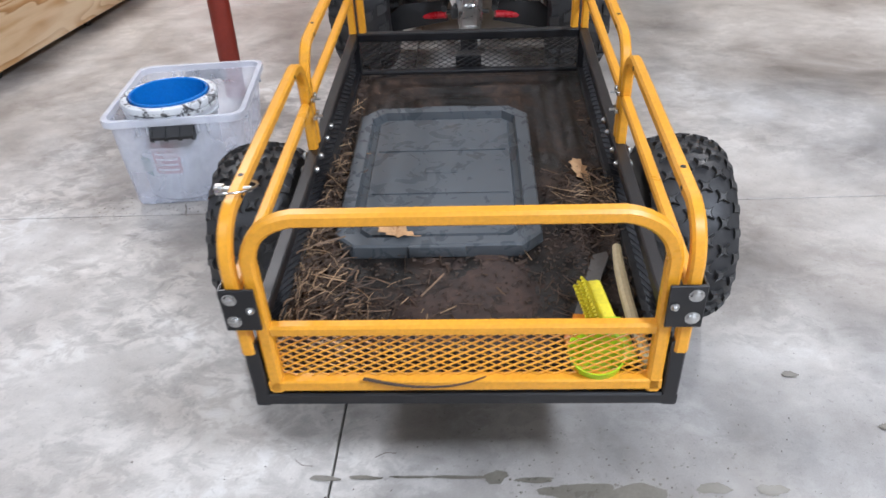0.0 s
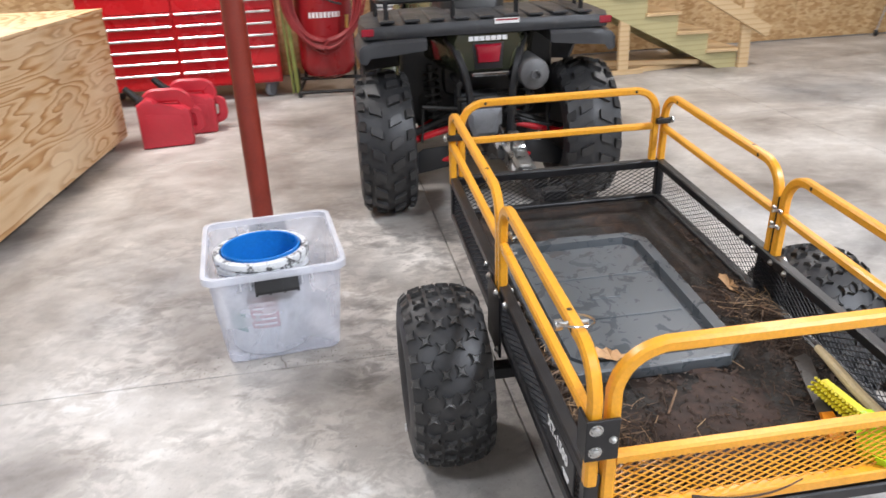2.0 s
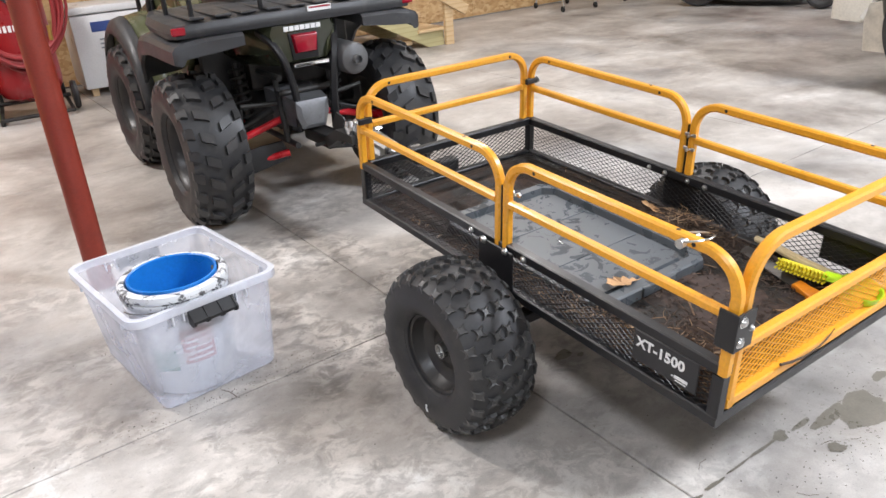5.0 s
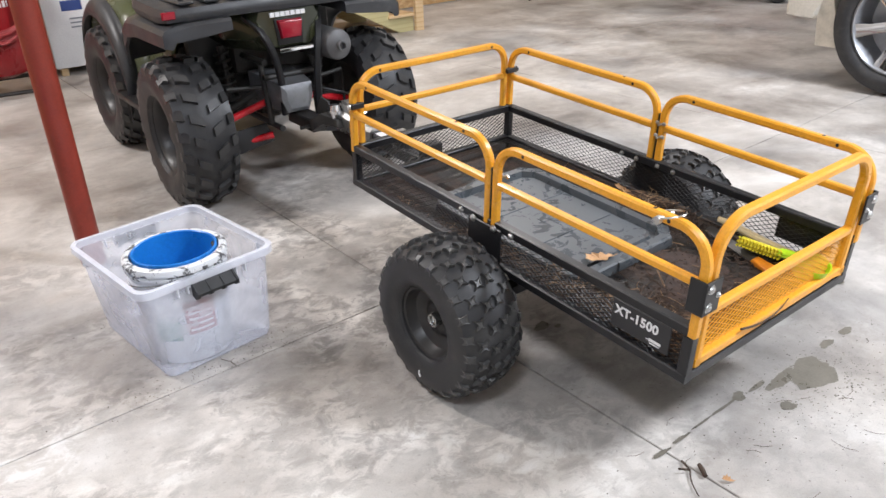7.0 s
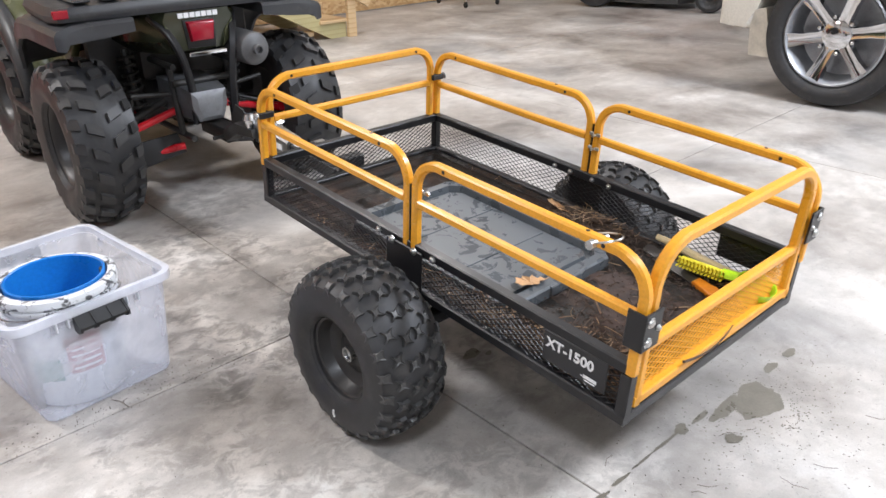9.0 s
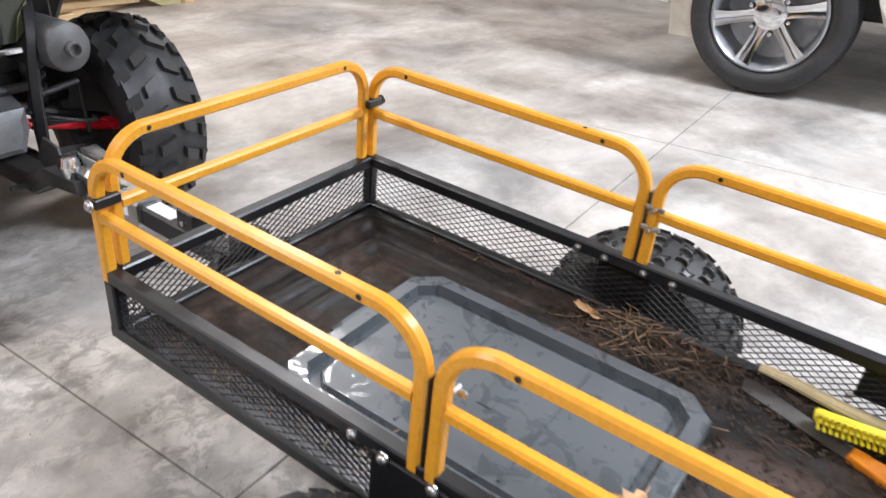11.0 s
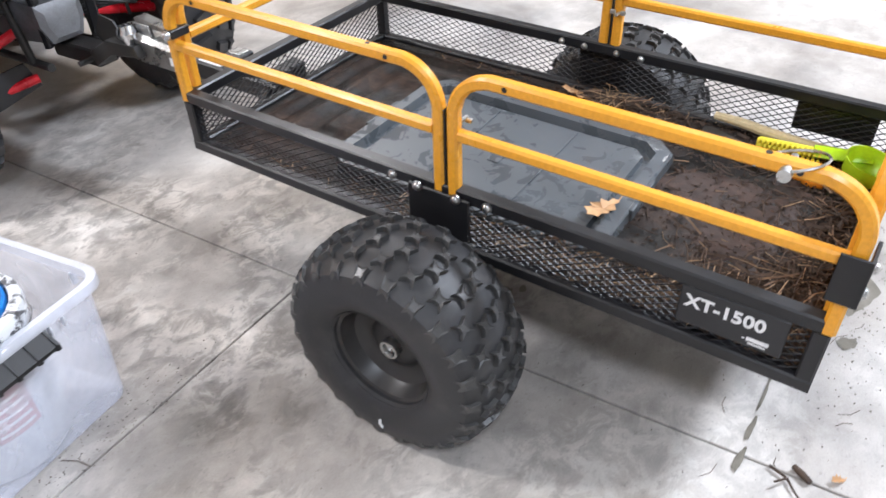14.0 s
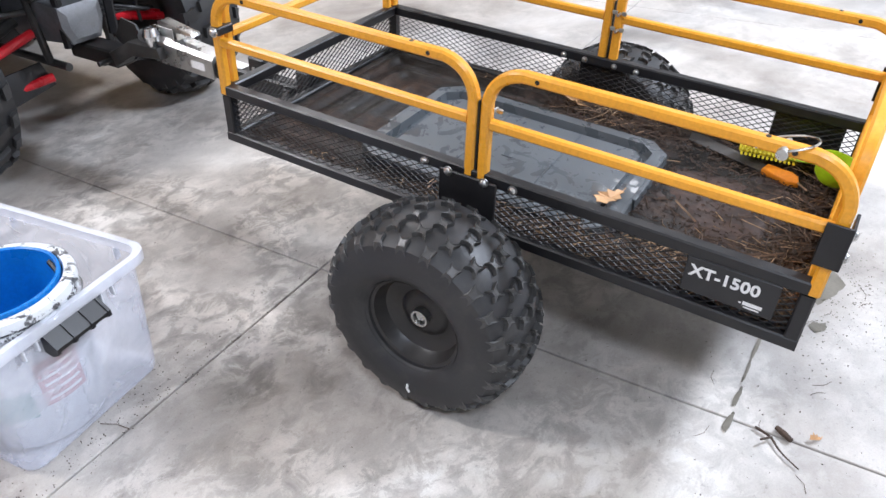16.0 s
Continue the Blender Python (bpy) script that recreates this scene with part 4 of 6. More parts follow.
prism(bm, [(-0.012, -0.04), (0.012, -0.04), (0.017, 0.145), (0.010, 0.16), (-0.014, 0.15)], "z", 0.004, 0.0065)
part("blade", bm, BLADE, saw)
bm = B()
prism(bm, [(-0.012, -0.03), (0.012, -0.03), (0.015, -0.055), (0.012, -0.085), (0.015, -0.1), (-0.004, -0.112), (-0.015, -0.09), (-0.011, -0.06)], "z", -0.003, 0.014, 0.004)
part("grip", bm, ORANGE, saw)

# ---------- beside the trailer: tote, pail, column, crate ----------
tote = thing("storage_tote", "open cloudy clear plastic storage tote standing on the concrete", "tote", pose(-0.920, 1.350, 0.0005, 0, 0, 6.3))
bm = B()
TX, TY, TZ = 0.203, 0.238, 0.278
lv = [(-0.162, 0.160, -0.218, 0.20, 0.004, 0.03), (-0.166, 0.164, -0.221, 0.204, 0.012, 0.034), (-0.180, 0.179, -0.224, 0.217, 0.16, 0.036), (-0.188, 0.188, -0.225, 0.225, 0.25, 0.038), (-0.19, 0.19, -0.227, 0.227, 0.262, 0.038),
      (-TX, TX, -TY, TY, 0.264, 0.042), (-TX, TX, -TY, TY, TZ, 0.042), (-TX + 0.003, TX - 0.003, -TY + 0.003, TY - 0.003, TZ + 0.003, 0.04), (-0.193, 0.193, -0.229, 0.229, TZ + 0.002, 0.038)]
rings = tote_shell(bm, lv)
bm.faces.new(rings[0])
body = part("body", bm, CLEAR, tote, smooth=40)
bmr = B()
for z0 in (0.2655,):
    ro = [bmr.verts.new((x, y, z)) for z in (0.262, 0.283) for x, y in rrect(-TX - 0.0025, TX + 0.0025, -TY - 0.0025, TY + 0.0025, 0.043, 5)]
    ri = [bmr.verts.new((x, y, z)) for z in (0.262, 0.283) for x, y in rrect(-0.191, 0.191, -0.227, 0.227, 0.037, 5)]
    h = len(ro) // 2
    for j in range(h):
        k = (j + 1) % h
        bmr.faces.new((ro[j], ro[k], ro[h + k], ro[h + j]))
        bmr.faces.new((ro[h + j], ro[h + k], ri[h + k], ri[h + j]))
        bmr.faces.new((ri[j], ri[k], ri[h + k], ri[h + j]))
part("rim", bmr, CLOUDY, tote, "milky rolled rim", 40)
sol = body.modifiers.new("wall", "SOLIDIFY")
sol.thickness = 0.0022
for s in (-1, 1):
    for k in (-0.1, -0.072, 0.072, 0.1):
        bm = B()
        box(bm, k - 0.002, k + 0.002, min(s * 0.225, s * 0.236), max(s * 0.225, s * 0.236), 0.236, 0.264, 0.0007)
        part("rib", bm, BUCKETW, tote)
    for k in (-0.15, 0.15):
        bm = B()
        box(bm, min(s * 0.187, s * 0.2), max(s * 0.187, s * 0.2), k - 0.002, k + 0.002, 0.236, 0.264, 0.0007)
        part("rib", bm, BUCKETW, tote)
for s, mt, lb in ((-1, BLACKPL, "black snap-on grip handle"), (1, BLACKPL, "black snap-on grip handle")):
    bm = B()
    sec = [(s * 0.233, 0.262), (s * 0.262, 0.236), (s * 0.262, 0.229), (s * 0.248, 0.222), (s * 0.246, 0.227), (s * 0.254, 0.234), (s * 0.232, 0.252)]
    prism(bm, sec, "x", -0.056, 0.056)
    for k in (-0.058, -0.02, 0.02, 0.058):
        prism(bm, [(s * 0.231, 0.268), (s * 0.264, 0.238), (s * 0.264, 0.226), (s * 0.246, 0.217), (s * 0.228, 0.222)], "x", k - 0.003, k + 0.003)
    part("handle", bm, mt, tote, lb)

PX, PY = -0.939, 1.251
pail = thing("paint_pail", "white plastic pail with a paint-spattered rim standing in the tote", "pail", pose(PX, PY, 0.012))
bm = B()
lathe(bm, [(0, 0.0), (0.116, 0.0), (0.119, 0.004), (0.128, 0.235), (0.134, 0.236), (0.134, 0.243), (0.1285, 0.245), (0.129, 0.258), (0.135, 0.259), (0.135, 0.266), (0.13, 0.268), (0.1265, 0.27), (0.1255, 0.262), (0.117, 0.008), (0, 0.006)], 48)
part("shell", bm, BUCKETW, pail)
bm = B()
lathe(bm, [(0.1302, 0.262), (0.137, 0.263), (0.1375, 0.27), (0.133, 0.272), (0.133, 0.277), (0.1395, 0.278), (0.1405, 0.287), (0.138, 0.295), (0.130, 0.299), (0.120, 0.297), (0.117, 0.29), (0.118, 0.272), (0.1262, 0.262)], 56, None, True)
part("rim", bm, SPLATTER, pail, "white rim crusted with dark paint")
bm = B()
hp = [(0.139 * math.cos(a), 0.139 * math.sin(a) , 0.262 - 0.05 * (1 + math.sin(a)) * 0.5) for a in np.linspace(math.pi * 1.02, math.pi * 1.98, 24)]
sweep(bm, hp, circ(0.0018, 6))
part("bail", bm, ZINC, pail, "wire bail handle hanging down")
def wrap_label(name, a0, a1, z0, z1, mat, r0, r1, off=0.0006):
    bm = B()
    rows = []
    for z in (z0, z1):
        r = r0 + (r1 - r0) * (z / 0.235) + off
        rows.append([bm.verts.new((r * math.cos(a), r * math.sin(a), z)) for a in np.linspace(a0, a1, 10)])
    for i in range(9):
        bm.faces.new((rows[0][i], rows[0][i + 1], rows[1][i + 1], rows[1][i]))
    return part(name, bm, mat, pail)
wrap_label("label_block", radians(-110), radians(-72), 0.09, 0.19, PINKPR, 0.119, 0.128)
for k in range(5):
    wrap_label("print_bar", radians(-106), radians(-76), 0.1 + k * 0.017, 0.106 + k * 0.017, PAPERW, 0.119, 0.128, 0.0012)
wrap_label("label_block", radians(-150), radians(-118), 0.075, 0.135, TEALPR, 0.119, 0.128)
wrap_label("label_block", radians(-60), radians(-45), 0.10, 0.13, GREYPL, 0.119, 0.128)
blue = thing("blue_pail", "bright blue plastic pail nested inside the white one", "pail", pose(PX, PY, 0.070))
bm = B()
lathe(bm, [(0, 0.0), (0.098, 0.0), (0.111, 0.20), (0.1145, 0.232), (0.1145, 0.244), (0.112, 0.246), (0.108, 0.243), (0.1065, 0.2), (0.094, 0.006), (0, 0.006)], 48)
part("shell", bm, BLUE, blue)
bm = B()
hp = [(0.107 * math.cos(a), 0.107 * math.sin(a), 0.222 + 0.012 * math.sin(a * 1.5)) for a in np.linspace(math.pi * 1.05, math.pi * 1.95, 20)]
sweep(bm, hp, circ(0.002, 6))
part("bail", bm, BLACKPL, blue, "dark wire bail")
bm = B()
rod(bm, (0.096, -0.05, 0.222), (0.105, -0.012, 0.228), 0.006, 8)
part("grip", bm, BLACKPL, blue)

bm = B()
PL = Matrix.Translation((-1.005, 2.034, 0))
lathe(bm, [(0, 0.0), (0.041, 0.0), (0.041, CEIL + 0.02), (0, CEIL + 0.02)], 28, PL)
solid("column", bm, POLE, "round steel column in red oxide primer", "column", "structure")

# plywood crate on casters
crate = thing("plywood_crate", "large pine plywood box on small casters", "crate", pose(-2.085, 2.195, 0, 0, 0, -4))
CL, CWD, CH = 1.78, 1.25, 0.79
for nm, d in (("side_panel", (-0.018, 0, 0.0, CL, 0.052, CH)), ("side_panel", (-CWD, -CWD + 0.018, 0.0, CL, 0.052, CH)), ("end_panel", (-CWD + 0.019, -0.019, 0.001, 0.019, 0.052, CH)), ("end_panel", (-CWD + 0.019, -0.019, CL - 0.019, CL - 0.001, 0.052, CH)),
              ("top_panel", (-CWD - 0.004, 0.004, -0.004, CL + 0.004, CH + 0.001, CH + 0.019)), ("base_panel", (-CWD + 0.02, -0.02, 0.02, CL - 0.02, 0.05, 0.07))):
    bm = B()
    box(bm, *d, 0.0015)
    part(nm, bm, PLY, crate, smooth=0)
for cx, cy in ((-0.07, 0.1), (-0.07, CL / 2), (-0.07, CL - 0.1), (-CWD + 0.1, 0.1), (-CWD + 0.1, CL - 0.1)):
    bm = B()
    box(bm, cx - 0.018, cx + 0.018, cy - 0.018, cy + 0.018, 0.04, 0.05, 0.002)
    lathe(bm, [(0, -0.011), (0.017, -0.011), (0.019, -0.006), (0.019, 0.006), (0.017, 0.011), (0, 0.011)], 16, Matrix.Translation((cx, cy, 0.0195)) @ pose(0, 0, 0, 0, 90, 0))
    for s in (-1, 1):
        box(bm, cx + s * 0.0135 - 0.0015, cx + s * 0.0135 + 0.0015, cy - 0.01, cy + 0.01, 0.014, 0.042)
    part("caster", bm, GRIME, crate, "small dark steel caster")

# refuse can with blue bag
can = thing("trash_can", "black plastic trash can lined with a blue bag", "trash can", pose(-2.005, 1.175, 0))
bm = B()
lathe(bm, [(0, 0.0), (0.185, 0.0), (0.195, 0.012), (0.222, 0.56), (0.232, 0.565), (0.232, 0.585), (0.219, 0.587), (0.214, 0.55), (0.188, 0.02), (0, 0.018)], 40)
part("shell", bm, BLACKPL, can)
bm = B()
rings_b = []
NB = 72
for z, r in ((0.285, 0.229), (0.305, 0.236), (0.36, 0.239), (0.48, 0.241), (0.57, 0.243), (0.604, 0.242), (0.61, 0.232), (0.595, 0.222), (0.5, 0.214), (0.4, 0.208)):
    row = []
    for i in range(NB):
        a = 2 * math.pi * i / NB
        f = noise.noise((math.cos(a) * 5, math.sin(a) * 5, z * 5)) * 0.010 + noise.noise((math.cos(a) * 16, math.sin(a) * 16, z * 4)) * 0.006
        zz = z + (0.03 * noise.noise((math.cos(a) * 3, math.sin(a) * 3, 2)) if z < 0.3 else 0.006 * noise.noise((math.cos(a) * 6, math.sin(a) * 6, 4)))
        rr = r + f * (1 if r > 0.223 else 0.4) if z > 0.28 else r + 0.004 + f * 0.6
        row.append(bm.verts.new((rr * math.cos(a), rr * math.sin(a), zz)))
    rings_b.append(row)
for a, b in zip(rings_b, rings_b[1:]):
    for i in range(NB):
        bm.faces.new((a[i], a[(i + 1) % NB], b[(i + 1) % NB], b[i]))
part("bag", bm, BLUEBAG, can, "glossy crumpled blue bag folded over the rim")


# fuel cans
def fuel_can(m, label):
    c = thing("fuel_can", label, "fuel can", m, "fuel cans by the crate")
    bm = B()
    out = [(-0.15, 0.0), (0.14, 0.0), (0.15, 0.02), (0.15, 0.215), (0.12, 0.238), (-0.02, 0.25), (-0.05, 0.29), (-0.09, 0.30), (-0.15, 0.262)]
    prism(bm, out, "y", -0.095, 0.095, 0.022)
    part("body", bm, CANRED, c)
    bm = B()
    sweep(bm, rounded([(-0.085, 0, 0.27), (-0.06, 0, 0.302), (0.10, 0, 0.296), (0.13, 0, 0.262), (0.13, 0, 0.20)], 0.022, 5), sqr(0.085, 0.034, 0.012), (0, 1, 0))
    part("handle", bm, CANRED, c)
    bm = B()
    sweep(bm, rounded([(0.146, 0, 0.2), (0.195, 0, 0.185), (0.195, 0, 0.085), (0.146, 0, 0.07)], 0.02, 5), sqr(0.055, 0.028, 0.01), (0, 1, 0))
    part("handle", bm, CANRED, c)
    bm = B()
    m2 = Matrix.Translation((-0.118, 0, 0.262)) @ pose(0, 0, 0, 0, -40, 0)
    lathe(bm, [(0, 0), (0.036, 0), (0.038, 0.006), (0.037, 0.03), (0.03, 0.034), (0.024, 0.06), (0.018, 0.13), (0, 0.132)], 20, m2)
    part("spout", bm, BLACKPL, c, "black screw-on spout")
    bm = B()
    prism(bm, [(-0.1, 0.04), (0.1, 0.04), (0.1, 0.19), (-0.1, 0.21)], "y", -0.0985, -0.094, 0.002)
    part("embossed_panel", bm, CANRED, c)
    return c


fuel_can(pose(-1.70, 3.885, 0, 0, 0, 8), "dusty red plastic fuel can with black spout on the floor")
fuel_can(pose(-1.59, 4.17, 0, 0, 0, 6), "red plastic fuel can with black spout standing behind another")

# marks and litter on the slab
def stain(name, label, cx, cy, rx, ry, seed, mat=WETM, z=0.0006, n=40):
    rg = random.Random(seed)
    bm = B()
    ph = [rg.uniform(0, 6.28) for _ in range(5)]
    c = bm.verts.new((cx, cy, z))
    vs = []
    for i in range(n):
        a = 2 * math.pi * i / n
        f = 1 + 0.15 * math.sin(2 * a + ph[0]) + 0.10 * math.sin(3 * a + ph[1]) + 0.06 * math.sin(5 * a + ph[2]) + 0.05 * math.sin(9 * a + ph[3]) + 0.03 * math.sin(14 * a + ph[4])
        vs.append(bm.verts.new((cx + rx * f * math.cos(a), cy + ry * f * math.sin(a), z)))
    for i in range(n):
        bm.faces.new((c, vs[i], vs[(i + 1) % n]))
    return solid(name, bm, mat, label, "stain", "stuff", 0)


for k, (cx, cy, rx, ry) in enumerate(((0.232, 0.012, 0.085, 0.047), (0.15, 0.050, 0.06, 0.019), (0.005, 0.081, 0.021, 0.015), (0.39, 0.057, 0.026, 0.014), (0.49, 0.054, 0.024, 0.014), (0.06, -0.018, 0.02, 0.015), (0.075, 0.074, 0.04, 0.006), (-0.06, 0.08, 0.05, 0.0045),
                                      (-0.15, 0.08, 0.035, 0.0035), (-0.235, 0.078, 0.03, 0.005), (-0.31, 0.076, 0.03, 0.006), (-1.139, 0.322, 0.022, 0.017), (-1.07, 0.206, 0.016, 0.012), (-1.143, 0.19, 0.018, 0.011), (-0.125, 0.64, 0.026, 0.02), (-0.09, 0.61, 0.012, 0.008), (0.62, 0.35, 0.014, 0.01), (0.75, 0.2, 0.012, 0.01))):
    stain("water_spot", "small dark damp spot on the concrete", cx, cy, rx, ry, k, z=0.0006 + 0.0002 * k)
# fine spatter round the wet patch
rg = random.Random(52)
bm = B()
for _ in range(520):
    a, d = rg.uniform(0, 6.28), abs(rg.gauss(0, 0.11)) + 0.045
    x, y, r = 0.235 + d * 1.25 * math.cos(a), -0.02 + d * 0.9 * math.sin(a), rg.uniform(0.0008, 0.0032)
    q = rg.uniform(0.4, 1.0)
    bm.faces.new([bm.verts.new((x + r * math.cos(b), y + r * q * math.sin(b), 0.0005)) for b in np.linspace(0, 6.28, 7)[:-1]])
solid("water_spatter", bm, WETM, "fine dark water spatter on the concrete", "spatter", "stuff", 0)
bm = B()
sweep(bm, rounded([(-0.300, 0.03, 0.006), (-0.312, -0.002, 0.007), (-0.328, -0.012, 0.006), (-0.345, -0.03, 0.006), (-0.362, -0.058, 0.005)], 0.02, 4), circ(0.0026, 7), taper=lambda t: 1 - 0.5 * t)
sweep(bm, [(-0.312, -0.002, 0.008), (-0.326, 0.008, 0.012), (-0.334, 0.014, 0.014)], circ(0.0022, 6))
solid("twig", bm, BARK, "thin dark bent twig lying on the concrete", "twig")
bm = B()
sweep(bm, [(-0.284, -0.004, 0.008), (-0.294, -0.02, 0.008), (-0.304, -0.034, 0.008)], circ(0.006, 8), taper=lambda t: 0.8 + 0.2 * math.sin(t * 3.1))
solid("bark_piece", bm, BARK, "small dark piece of bark on the concrete", "bark")
oak_leaf("dead_leaf", "small crumpled dead leaf on the concrete", pose(-0.277, -0.07, 0.003, 6, 0, 40), 0.016)
rg = random.Random(21)
bm = B()
for _ in range(520):
    u = rg.random()
    if u < 0.5:
        x, y = rg.gauss(-0.85, 0.22), rg.gauss(1.10, 0.035)
    elif u < 0.8:
        x, y = rg.gauss(0.05, 0.35), rg.gauss(-0.05, 0.16)
    else:
        x, y = rg.uniform(-1.3, 0.9), rg.uniform(-0.4, 1.6)
    s = rg.uniform(0.0005, 0.0016)
    bmesh.ops.create_icosphere(bm, subdivisions=1, radius=s, matrix=Matrix.Translation((x, y, s * 0.5)))
solid("grit", bm, BARK, "dark grit and crumbs scattered on the concrete", "grit", "stuff", 0)
bm = B()
for _ in range(24):
    x, y, a, L = rg.gauss(-0.05, 0.3), rg.gauss(-0.08, 0.14), rg.uniform(0, 6.28), rg.uniform(0.02, 0.06)
    sweep(bm, [(x, y, 0.0014), (x + L * 0.5 * math.cos(a), y + L * 0.5 * math.sin(a), 0.002), (x + L * math.cos(a + 0.3), y + L * math.sin(a + 0.3), 0.0014)], circ(0.0005, 4))
sweep(bm, [(-0.915, 1.12, 0.002), (-0.9, 1.09, 0.003), (-0.895, 1.06, 0.002)], circ(0.001, 4))
solid("loose_needles", bm, NEEDLE, "single dry needles dropped on the concrete", "debris", "stuff", 0)

# ---------- four-wheeler ----------
AM = pose(-0.047, 2.32, 0, 0, 0, -2.0) @ Matrix.Diagonal((0.986, 0.988, 1.025, 1))
atv = thing("quad_bike", "olive and charcoal four-wheel all-terrain vehicle parked and hitched to a trailer", "quad bike", AM)


def atv_wheel(x, y, out, R, w, rim, steer=0.0):
    prof = tyre_profile(R, w, rim, 0.018, 0.04, 0.01)
    m = Matrix.Translation((x, y, R + 0.012)) @ pose(0, 0, 0, 0, 0, steer) @ Vector((out, 0, 0)).to_track_quat("Z", "Y").to_matrix().to_4x4()
    bm = B()
    lathe(bm, prof, 56, m, True)
    t = part("tyre", bm, RUBBER, atv, "deep-lugged black tyre")
    bm = B()
    N = 21
    for k in range(N):
        a = 2 * math.pi * k / N
        st = 2 * math.pi / N
        hw = w / 2
        for s in (-1, 1):
            lug(bm, R, prof, a + (0.25 if s > 0 else 0.75) * st, s * hw * 0.33, [(q, p * s) for q, p in chevron(0.034, hw * 0.42, 0.012)], 0.016, m)
            lug(bm, R, prof, a + (0.62 if s > 0 else 0.12) * st, s * hw * 0.84, [(q, p * s) for q, p in chevron(0.040, hw * 0.30, 0.006)], 0.016, m)
    part("tread", bm, QUAD_TREAD, t, smooth=20)
    bm = B()
    h = w / 2
    lathe(bm, [(rim + 0.008, h * 0.88), (rim + 0.01, h * 0.8), (rim, h * 0.74), (rim - 0.01, h * 0.6), (rim - 0.016, h * 0.2), (rim - 0.03, h * 0.1), (0.085, h * 0.16), (0.06, h * 0.32), (0.045, h * 0.36), (0.04, h * 0.55), (0, h * 0.56)], 36, m)
    lathe(bm, [(rim + 0.008, -h * 0.88), (rim - 0.01, -h * 0.6), (0.06, -h * 0.2), (0, -h * 0.2)], 28, m)
    part("rim", bm, RIM, t, "black steel rim")
    for q in range(4):
        bm = B()
        a = math.pi / 4 + q * math.pi / 2
        lathe(bm, [(0, h * 0.48), (0.007, h * 0.47), (0.008, h * 0.34), (0, h * 0.34)], 8, m @ Matrix.Translation((0.058 * math.cos(a), 0.058 * math.sin(a), 0)))
        part("lug_nut", bm, GRIME, t)


atv_wheel(-0.436, 0.0, -1, 0.288, 0.238, 0.152)
atv_wheel(0.43, 0.0, 1, 0.288, 0.238, 0.152)
atv_wheel(-0.405, 1.11, -1, 0.288, 0.19, 0.15, 2)
atv_wheel(0.405, 1.11, 1, 0.288, 0.19, 0.15, 2)

# rear rack platform with rounded rear edge and slots
bm = B()
sec = []
for y, hw_, z0, z1 in ((-0.185, 0.44, 0.752, 0.770), (-0.175, 0.485, 0.742, 0.786), (-0.10, 0.505, 0.738, 0.792), (0.16, 0.50, 0.748, 0.800), (0.34, 0.45, 0.758, 0.800), (0.40, 0.40, 0.77, 0.796)):
    sec.append([(-hw_, y, z0), (-hw_ - 0.012, y, (z0 + z1) / 2), (-hw_, y, z1), (-hw_ * 0.5, y, z1 + 0.004), (0, y, z1 + 0.006), (hw_ * 0.5, y, z1 + 0.004), (hw_, y, z1), (hw_ + 0.012, y, (z0 + z1) / 2), (hw_, y, z0)])
loft(bm, sec)
rack = part("rear_rack", bm, CHARCOAL, atv, "charcoal moulded rear cargo rack", 40)
for k in range(9):
    x = -0.40 + k * 0.1
    bm = B()
    box(bm, x - 0.03, x + 0.03, -0.165, 0.3, 0.796, 0.806 + 0.002 * (k % 2), 0.004)
    part("rack_slat", bm, CHARCOAL, rack)
bm = B()
rt = 0.011
sweep(bm, rounded([(-0.44, 0.36, 0.80), (-0.44, 0.33, 0.868), (-0.43, -0.10, 0.872), (0.43, -0.10, 0.872), (0.44, 0.33, 0.868), (0.44, 0.36, 0.80)], 0.06, 6), circ(rt, 10))
for x, y in ((-0.40, -0.10), (0.40, -0.10), (-0.13, -0.10), (0.13, -0.10), (-0.435, 0.12), (0.435, 0.12)):
    rod(bm, (x, y, 0.79), (x, y, 0.872), rt * 0.9, 8)
part("rack_rail", bm, BLACKST, rack, "black tubular rack rail")
for s in (-1, 1):
    bm = B()
    box(bm, s * 0.48 - 0.025, s * 0.48 + 0.025, -0.186, -0.17, 0.755, 0.782, 0.003)
    part("reflector", bm, TAILRED, rack, "red corner reflector")
bm = B()
box(bm, 0.025, 0.125, -0.1895, -0.184, 0.776, 0.796, 0.001)
st = part("warning_sticker", bm, PAPERW, rack, "white and red warning sticker")
bm = B()
box(bm, 0.03, 0.12, -0.1905, -0.1885, 0.787, 0.793)
part("print_bar", bm, TAILRED, st)

# rear fenders: boxy moulded shelves with a turned-down outer edge
for s in (-1, 1):
    bm = B()
    sec = []
    for y, dz, lip, out in ((-0.205, -0.016, 0.050, 0.505), (-0.195, -0.004, 0.058, 0.52), (-0.06, 0.004, 0.060, 0.53), (0.12, 0.008, 0.062, 0.533), (0.28, -0.004, 0.070, 0.527), (0.38, -0.045, 0.080, 0.518), (0.44, -0.12, 0.090, 0.505)):
        z = 0.738 + dz
        sec.append([(s * 0.25, y, z + 0.006), (s * 0.40, y, z + 0.004), (s * (out - 0.06), y, z), (s * (out - 0.012), y, z - 0.014), (s * out, y, z - 0.03), (s * out, y, z - lip - 0.016),
                    (s * (out - 0.014), y, z - lip - 0.018), (s * (out - 0.03), y, z - lip + 0.004), (s * 0.36, y, z - lip + 0.012), (s * 0.25, y, z - lip + 0.024)])
    loft(bm, sec)
    part("rear_fender", bm, CHARCOAL, atv, "charcoal rear fender flare", 35)

